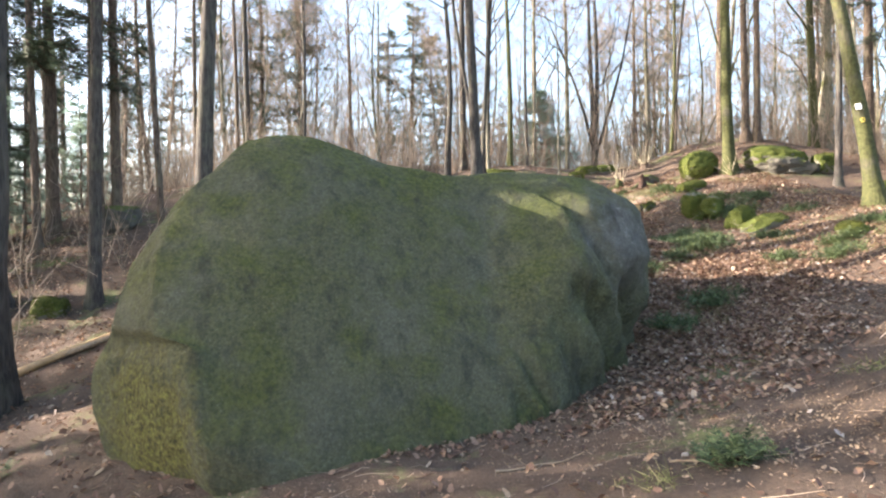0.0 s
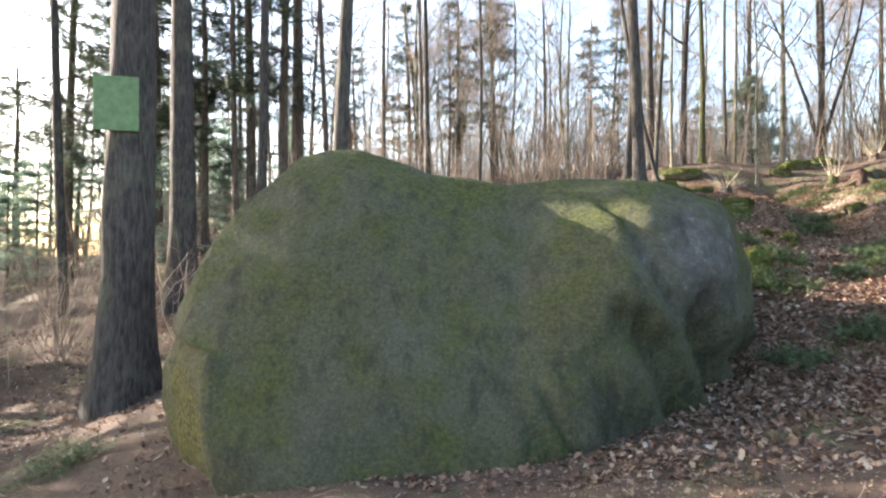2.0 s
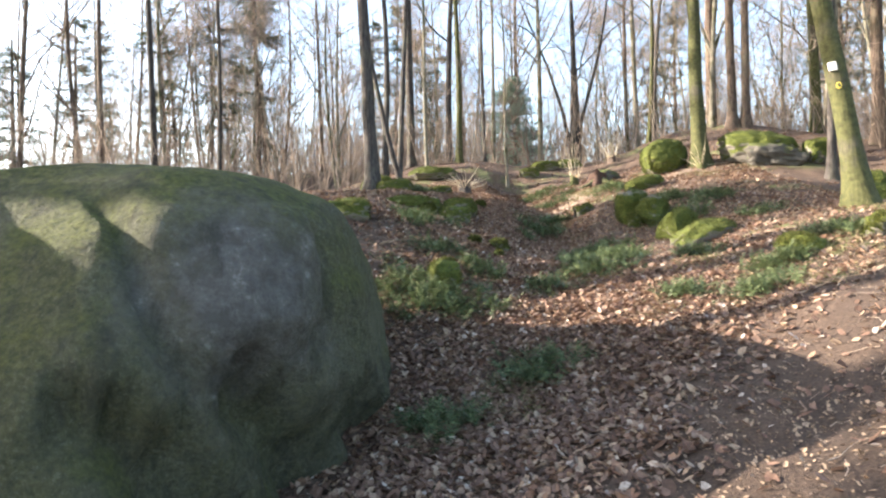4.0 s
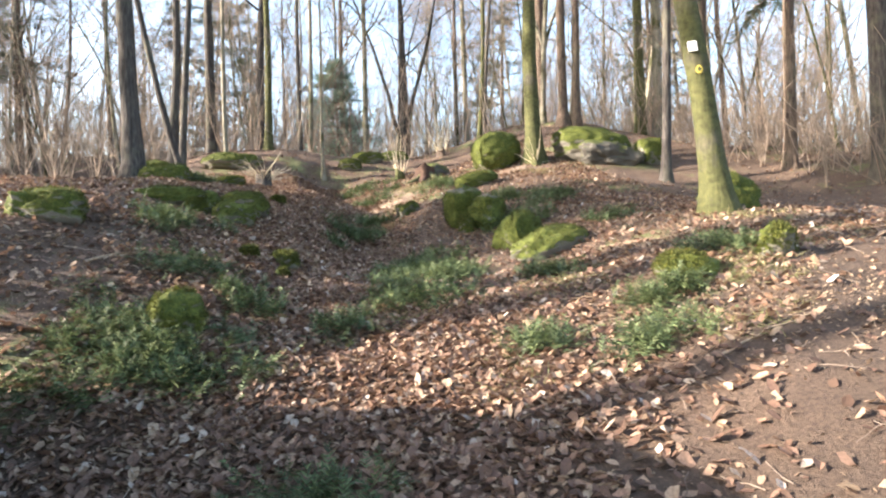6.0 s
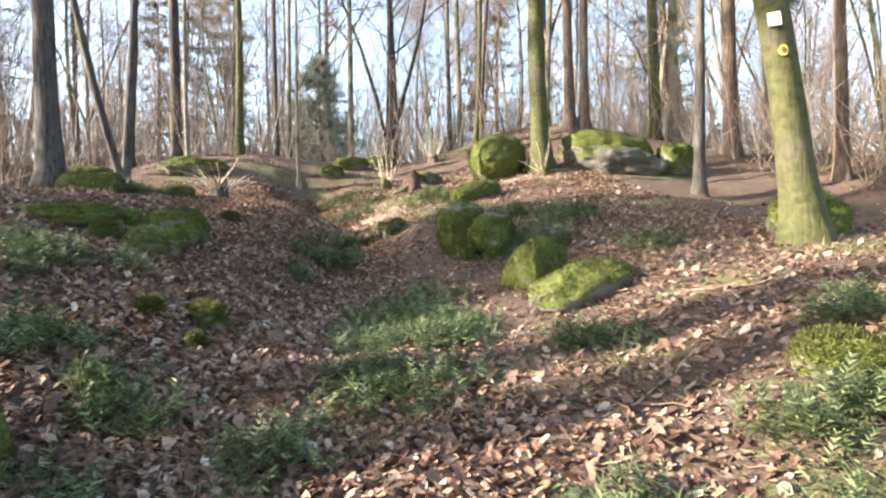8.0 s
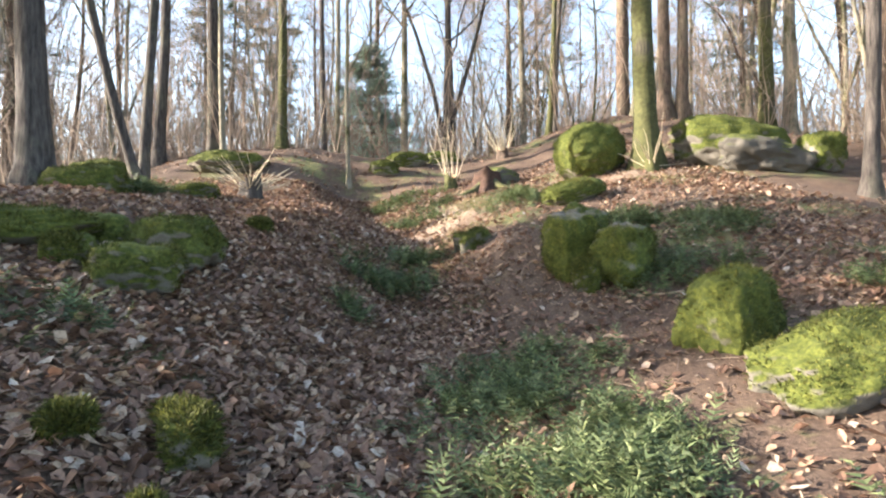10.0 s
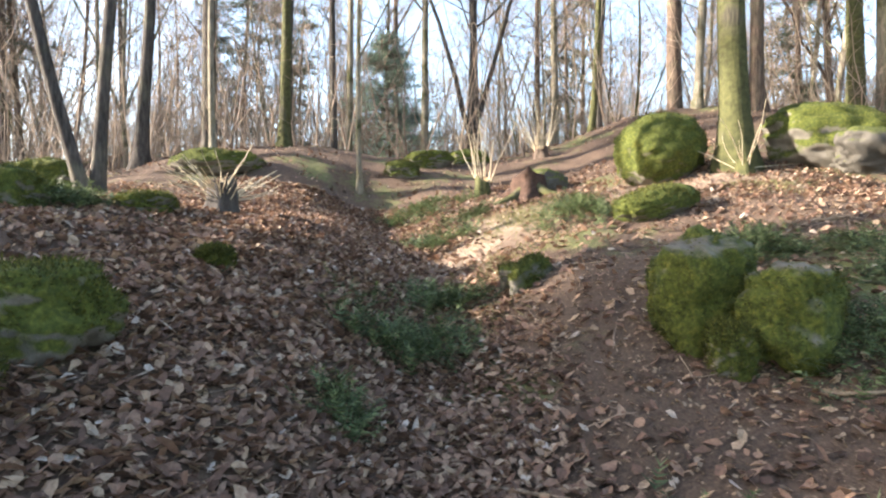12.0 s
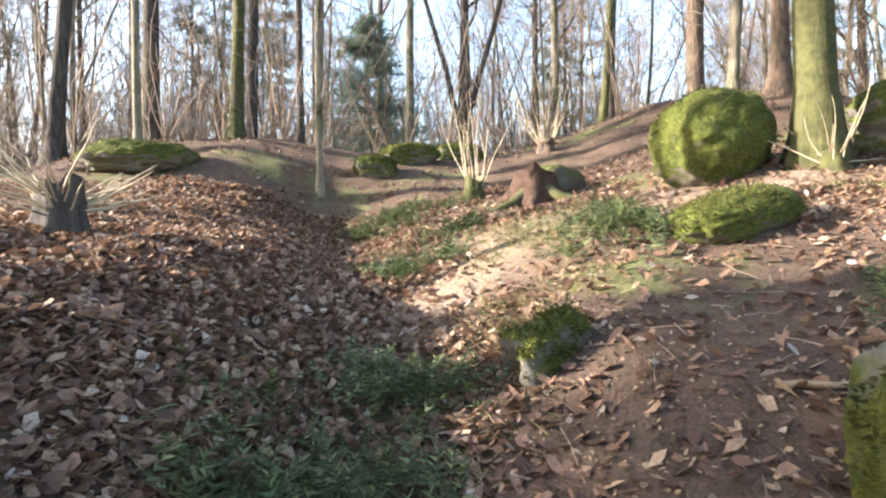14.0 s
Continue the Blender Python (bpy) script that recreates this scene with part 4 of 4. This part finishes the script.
def stick(pts_from, pts_to, r, seed, mat=DEADWOOD, name="fallen_branch", label="thin fallen branch lying on the leaves", side=5):
    rg = np.random.default_rng(seed)
    a, b = np.array(pts_from, float), np.array(pts_to, float)
    vs, fs = [], []
    s = np.linspace(0, 1, 9)
    xy = a + (b - a) * s[:, None] + rg.normal(0, 0.012, (9, 2)) * np.hypot(*(b - a))
    z = np.array([ground_z(x, y) for x, y in xy]) + r * 0.8
    pts = np.column_stack([xy, z])
    tube(vs, fs, pts, r * np.linspace(1, 0.45, 9), side)
    for _ in range(2 if r < 0.05 else 0):
        i = rg.integers(2, 7)
        tube(vs, fs, wander(rg, pts[i], (*rg.normal(0, 1, 2), 0.15), np.hypot(*(b - a)) * 0.3, 3, 0.15), np.linspace(r * 0.5, r * 0.2, 4), 4)
    return tagged(new(name, mesh_of(name, vs, fs, mat)), label, "branch")


stick((-8.2, 10.2), (-5.6, 11.5), 0.1, 1, CUT_WOOD, "fallen_log", "pale barkless log lying among leaves", 8)
stick((-8.6, 10.7), (-5.2, 11.2), 0.08, 2, DEADWOOD, "fallen_log", "dark log lying beside a pale one", 8)
STICKS = ((6.1, 15.6, 6.6, 15.2), (6.2, 18.7, 6.9, 19.1), (7.5, 18.1, 8.2, 18.0), (5.2, 11.0, 4.2, 11.9), (3.2, 10.9, 3.9, 11.8), (8.3, 13.3, 9.1, 12.8),
          (6.6, 11.6, 7.6, 12.0), (7.7, 16.5, 8.6, 16.2), (8.9, 18.6, 10.4, 18.9), (1.4, 4.2, 2.2, 4.0), (0.2, 4.9, 1.0, 5.1), (5.7, 16.8, 6.3, 16.4), (4.6, 12.9, 5.5, 12.6),
          (8.4, 15.9, 9.6, 16.5), (2.4, 13.0, 3.1, 13.7), (6.9, 9.6, 7.8, 9.7), (3.3, 6.8, 3.9, 6.6))
for i, (x0, y0, x1, y1) in enumerate(STICKS):
    stick((x0, y0), (x1, y1), 0.011 + 0.004 * (i % 3), 10 + i)

# ---- trail marks on the leaning tree ----


def bark_point(tree, h, way):
    """Where the bark lies at height h on the side towards way, in the tree's own frame, and the direction."""
    co = np.array([v.co for v in next(c for c in tree.children if c.name.startswith("trunk")).data.vertices])
    near = co[abs(co[:, 2] - h) < 1.1]
    w = np.array([*way, 0.0]) / math.hypot(*way)
    mid = near[:, :2].mean(axis=0)
    r = np.max((near[:, :2] - mid) @ w[:2]) * 0.9
    lean = np.polyfit(near[:, 2], near[:, :2], 1)
    axis = lean[0] * h + lean[1]
    return Vector((axis[0] + w[0] * r, axis[1] + w[1] * r, h)), w


def painted(name, tree, h, way, outline, mat, proud, label):
    """A thin painted patch on bark, bowed round the trunk."""
    p, w = bark_point(tree, h, way)
    side = Vector((-w[1], w[0], 0))
    vs, fs = [], []
    n = len(outline)
    for depth in (-0.05, proud):
        for a, b in outline:
            vs.append(list(p + side * a + Vector((-0.175 * b, 0, b)) + Vector(w) * (depth - 2.2 * a * a)))
    fs = [tuple(range(n, 2 * n))] + [(i, (i + 1) % n, n + (i + 1) % n, n + i) for i in range(n)]
    return part(name, mesh_of(name, vs, fs, mat, False), tree, label)


WAY = (-0.66, -0.75)
painted("white_mark", lean_tree, 2.3, WAY, ((-0.06, -0.065), (0.06, -0.065), (0.06, 0.065), (-0.06, 0.065)), WHITE_PAINT, 0.006, "white painted trail mark")
painted("mark_symbol", lean_tree, 2.29, WAY, ((-0.028, -0.035), (0.028, -0.035), (0.032, 0.022), (0.0, 0.04), (-0.032, 0.022)), BLUE_GREY, 0.011, "grey-blue symbol")
painted("yellow_mark", lean_tree, 1.98, (-0.5, -0.86), [(0.042 * math.cos(k * 0.524), 0.055 * math.sin(k * 0.524)) for k in range(12)], YELLOW_PAINT, 0.006, "yellow painted trail mark")
painted("mark_centre", lean_tree, 1.98, (-0.5, -0.86), [(0.026 * math.cos(k * 0.524), 0.034 * math.sin(k * 0.524)) for k in range(12)], BARK_MOSSY, 0.01, "bare bark inside the ring")

# ---- fallen leaves ----


def leaves(name, count, density, region, seed, size=(0.034, 0.09), mat=LITTER, label="", lift=0.02):
    """Curled fallen leaves strewn by density(x, y); one mesh."""
    rg = np.random.default_rng(seed)
    xs, ys = rg.uniform(*region[0], count * 6), rg.uniform(*region[1], count * 6)
    keep = np.nonzero(rg.uniform(0, 1, count * 6) < density(xs, ys))[0][:count]
    x, y = xs[keep], ys[keep]
    k = len(x)
    z = land(x, y) + ripple(x, y) + rg.uniform(0.004, lift, k)
    ln = rg.uniform(*size, k)
    wd = ln * rg.uniform(0.5, 0.9, k)
    yaw = rg.uniform(0, 6.28, k)
    tip, rol = rg.normal(0, 0.45, k), rg.normal(0, 0.55, k)
    curl = rg.uniform(-0.1, 0.45, k)
    u = np.array([-0.5, -0.15, 0.25, 0.55, 0.25, -0.15, 0.0])
    w = np.array([0.0, 0.42, 0.36, 0.0, -0.36, -0.42, 0.0])
    c = np.array([0.25, 0.5, 0.45, 0.3, 0.45, 0.5, 0.0])
    lx = u[None] * ln[:, None] * rg.uniform(0.75, 1.25, (k, 7))
    ly = w[None] * wd[:, None] * rg.uniform(0.55, 1.4, (k, 7))
    lz = c[None] * curl[:, None] * ln[:, None] * rg.uniform(0.3, 1.7, (k, 7)) + lx * np.sin(tip)[:, None] + ly * np.sin(rol)[:, None] + 0.2 * ln[:, None] * np.abs(np.sin(tip))[:, None]
    gxs, gys = np.cos(yaw)[:, None], np.sin(yaw)[:, None]
    V = np.stack([x[:, None] + lx * gxs - ly * gys, y[:, None] + lx * gys + ly * gxs, z[:, None] + lz], -1).reshape(-1, 3)
    base = (np.arange(k) * 7)[:, None, None]
    F = (base + np.array([[6, 0, 1], [6, 1, 2], [6, 2, 3], [6, 3, 4], [6, 4, 5], [6, 5, 0]])[None]).reshape(-1, 3)
    return tagged(new(name, mesh_of(name, V, F, mat, False)), label, "leaves", kind="stuff")


def in_gully(x, y):
    d = away(x, y, GULLY)
    side = np.where(x < np.interp(y, [p[1] for p in GULLY], [p[0] for p in GULLY]), 2.5, 0.75)
    return np.clip(1.3 - d / side, 0, 1)


def litter_density(x, y):
    patch = 0.5 + 0.5 * np.sin(1.1 * x + 0.4 * y) * np.sin(0.9 * y - 0.5 * x + 1) + 0.3 * np.sin(3.1 * x - 1.7 * y)
    d = 0.05 + 0.2 * np.clip(patch, 0, 1) + in_gully(x, y) + 0.55 * np.exp(-((x - 5.2) ** 2 / 2.5 + (y - 10.8) ** 2 / 3.0)) + 0.5 * np.exp(-((x - 3.0) ** 2 + (y - 8.3) ** 2) / 1.0)
    d = d * (1 - 0.85 * np.clip(1.4 - away(x, y, TRAIL) / 0.8, 0, 1)) * (1 - 0.85 * np.clip(1.3 - away(x, y, SUNLIT_TRACK) / 0.6, 0, 1)) * (1 - 0.5 * np.clip(1.2 - away(x, y, SLOPE_EARTH) / 0.7, 0, 1))
    return np.clip(d, 0, 1)


leaves("leaf_litter", 125000, litter_density, ((-1.5, 12), (5.5, 25)), 3, label="thick litter of curled brown beech and oak leaves")
leaves("leaf_scatter", 26000, lambda x, y: np.clip(0.25 + 0.3 * np.sin(0.8 * x) * np.sin(0.7 * y) - 0.2 * np.clip(1.4 - away(x, y, TRAIL) / 0.8, 0, 1), 0, 1), ((-12, 20), (-1, 34)), 5, label="scattered dry leaves on the forest floor")


leaves("leaf_drift", 17000, lambda x, y: np.clip(0.5 + 0.5 * np.sin(0.9 * x + y) * np.sin(0.8 * y), 0.1, 1), ((-16, -2.5), (4, 20)), 6, label="brown leaves and litter beside the boulder")


def litter_bits(x, y):
    return np.clip(0.35 + 0.3 * np.sin(1.3 * x + y), 0, 1)


leaves("needle_litter", 70000, litter_bits, ((-2, 12), (2.5, 22)), 8, (0.012, 0.035), DEADWOOD, "fine brown needles, bark bits and twiglets", 0.008)

rt = np.random.default_rng(55)
tv, tf = [], []
for _ in range(1600):
    x, y = rt.uniform(-4, 11.5), rt.uniform(3, 22)
    if away(np.float64(x), np.float64(y), GULLY) < 0.8 and rt.uniform() < 0.6:
        continue
    a, ln = rt.uniform(0, 6.28), rt.uniform(0.08, 0.4)
    f = np.linspace(-0.5, 0.5, 4)
    px, py = x + f * ln * math.cos(a) + rt.normal(0, 0.008, 4), y + f * ln * math.sin(a) + rt.normal(0, 0.008, 4)
    tube(tv, tf, np.stack([px, py, land(px, py) + ripple(px, py) + 0.012 + 0.02 * rt.uniform(0, 1, 4)], -1), np.linspace(0.004, 0.002, 4), 3)
tagged(new("twig_litter", mesh_of("twig_litter", tv, tf, TWIG)), "small dry twigs strewn over the ground", "twigs", kind="stuff")

# ---- low greenery ----


def greenery(name, patches, seed, mat, blade, label, per=330):
    """Low sprays of small leaves, in uneven patches (x, y, radius)."""
    rg = np.random.default_rng(seed)
    vs, fs = [], []
    for px, py, pr in patches:
        clumps = [(px + pr * rg.normal(0, 0.5), py + pr * rg.normal(0, 0.45), pr * rg.uniform(0.15, 0.4)) for _ in range(9)]
        for _ in range(int(per * pr * pr / 0.16)):
            cx, cy, cr = clumps[rg.integers(0, 9)]
            x, y = cx + cr * rg.normal(), cy + cr * rg.normal()
            z = ground_z(x, y)
            d = np.array([*rg.normal(0, 0.7, 2), rg.uniform(0.1, 0.8)])
            p = np.array([x, y, z])
            if blade:
                tip = p + d / np.linalg.norm(d) * rg.uniform(0.06, 0.17)
                s = np.cross(d, rg.normal(0, 1, 3))
                s = s / (np.linalg.norm(s) + 1e-9) * 0.004
                n = len(vs)
                vs += [(p - s).tolist(), (p + s).tolist(), (tip + (0, 0, -0.01)).tolist()]
                fs.append((n, n + 1, n + 2))
            else:
                needle_spray(vs, fs, p + (0, 0, rg.uniform(0.0, 0.09)), d, rg.uniform(0.08, 0.19), rg, 5)
    return tagged(new(name, mesh_of(name, vs, fs, mat, False)), label, "undergrowth", kind="stuff")


SHRUBLETS = ((6.05, 13.9, 0.62), (6.1, 15.0, 0.5), (6.35, 14.4, 0.45), (5.6, 12.7, 0.5), (6.4, 15.5, 0.5), (8.2, 16.7, 0.45), (6.2, 19.3, 0.4), (5.9, 18.5, 0.4), (5.55, 18.3, 0.3),
             (3.1, 11.3, 0.55), (3.6, 11.4, 0.45), (2.7, 11.9, 0.4), (4.05, 12.6, 0.35), (1.87, 4.1, 0.3), (-5.4, 6.5, 0.35), (6.85, 10.2, 0.35), (7.3, 10.8, 0.4), (7.9, 20.5, 0.45), (6.6, 21.6, 0.35),
             (7.2, 12.9, 0.35), (2.9, 14.8, 0.5), (3.4, 13.2, 0.35), (9.6, 17.6, 0.5), (8.9, 18.5, 0.4), (9.4, 15.2, 0.3), (4.9, 12.0, 0.3), (5.2, 17.0, 0.25), (6.6, 24.2, 0.5), (7.1, 22.6, 0.3), (8.7, 11.6, 0.4), (6.2, 10.6, 0.35), (3.4, 8.9, 0.35), (4.3, 9.6, 0.4), (2.5, 20.0, 0.5))
greenery("low_shrublets", SHRUBLETS, 41, GREENERY, False, "low dark green shrublets and fir sprigs")
TURF = ((1.2, 3.9, 0.25), (3.9, 5.4, 0.35), (7.6, 20.9, 0.7), (6.8, 19.9, 0.6), (7.3, 21.4, 0.6), (6.2, 18.9, 0.4), (8.3, 10.9, 0.5), (6.9, 12.0, 0.4), (6.4, 22.6, 0.5), (5.4, 12.2, 0.4), (9.3, 11.6, 0.4), (4.0, 9.1, 0.5), (8.2, 22.0, 0.5), (10.5, 20.4, 0.5), (5.9, 10.2, 0.3), (-6.0, 6.2, 0.4), (10.3, 13.2, 0.4), (7.4, 9.9, 0.3))
greenery("grass_tufts", TURF, 43, GRASS, True, "thin short woodland grass", 330)
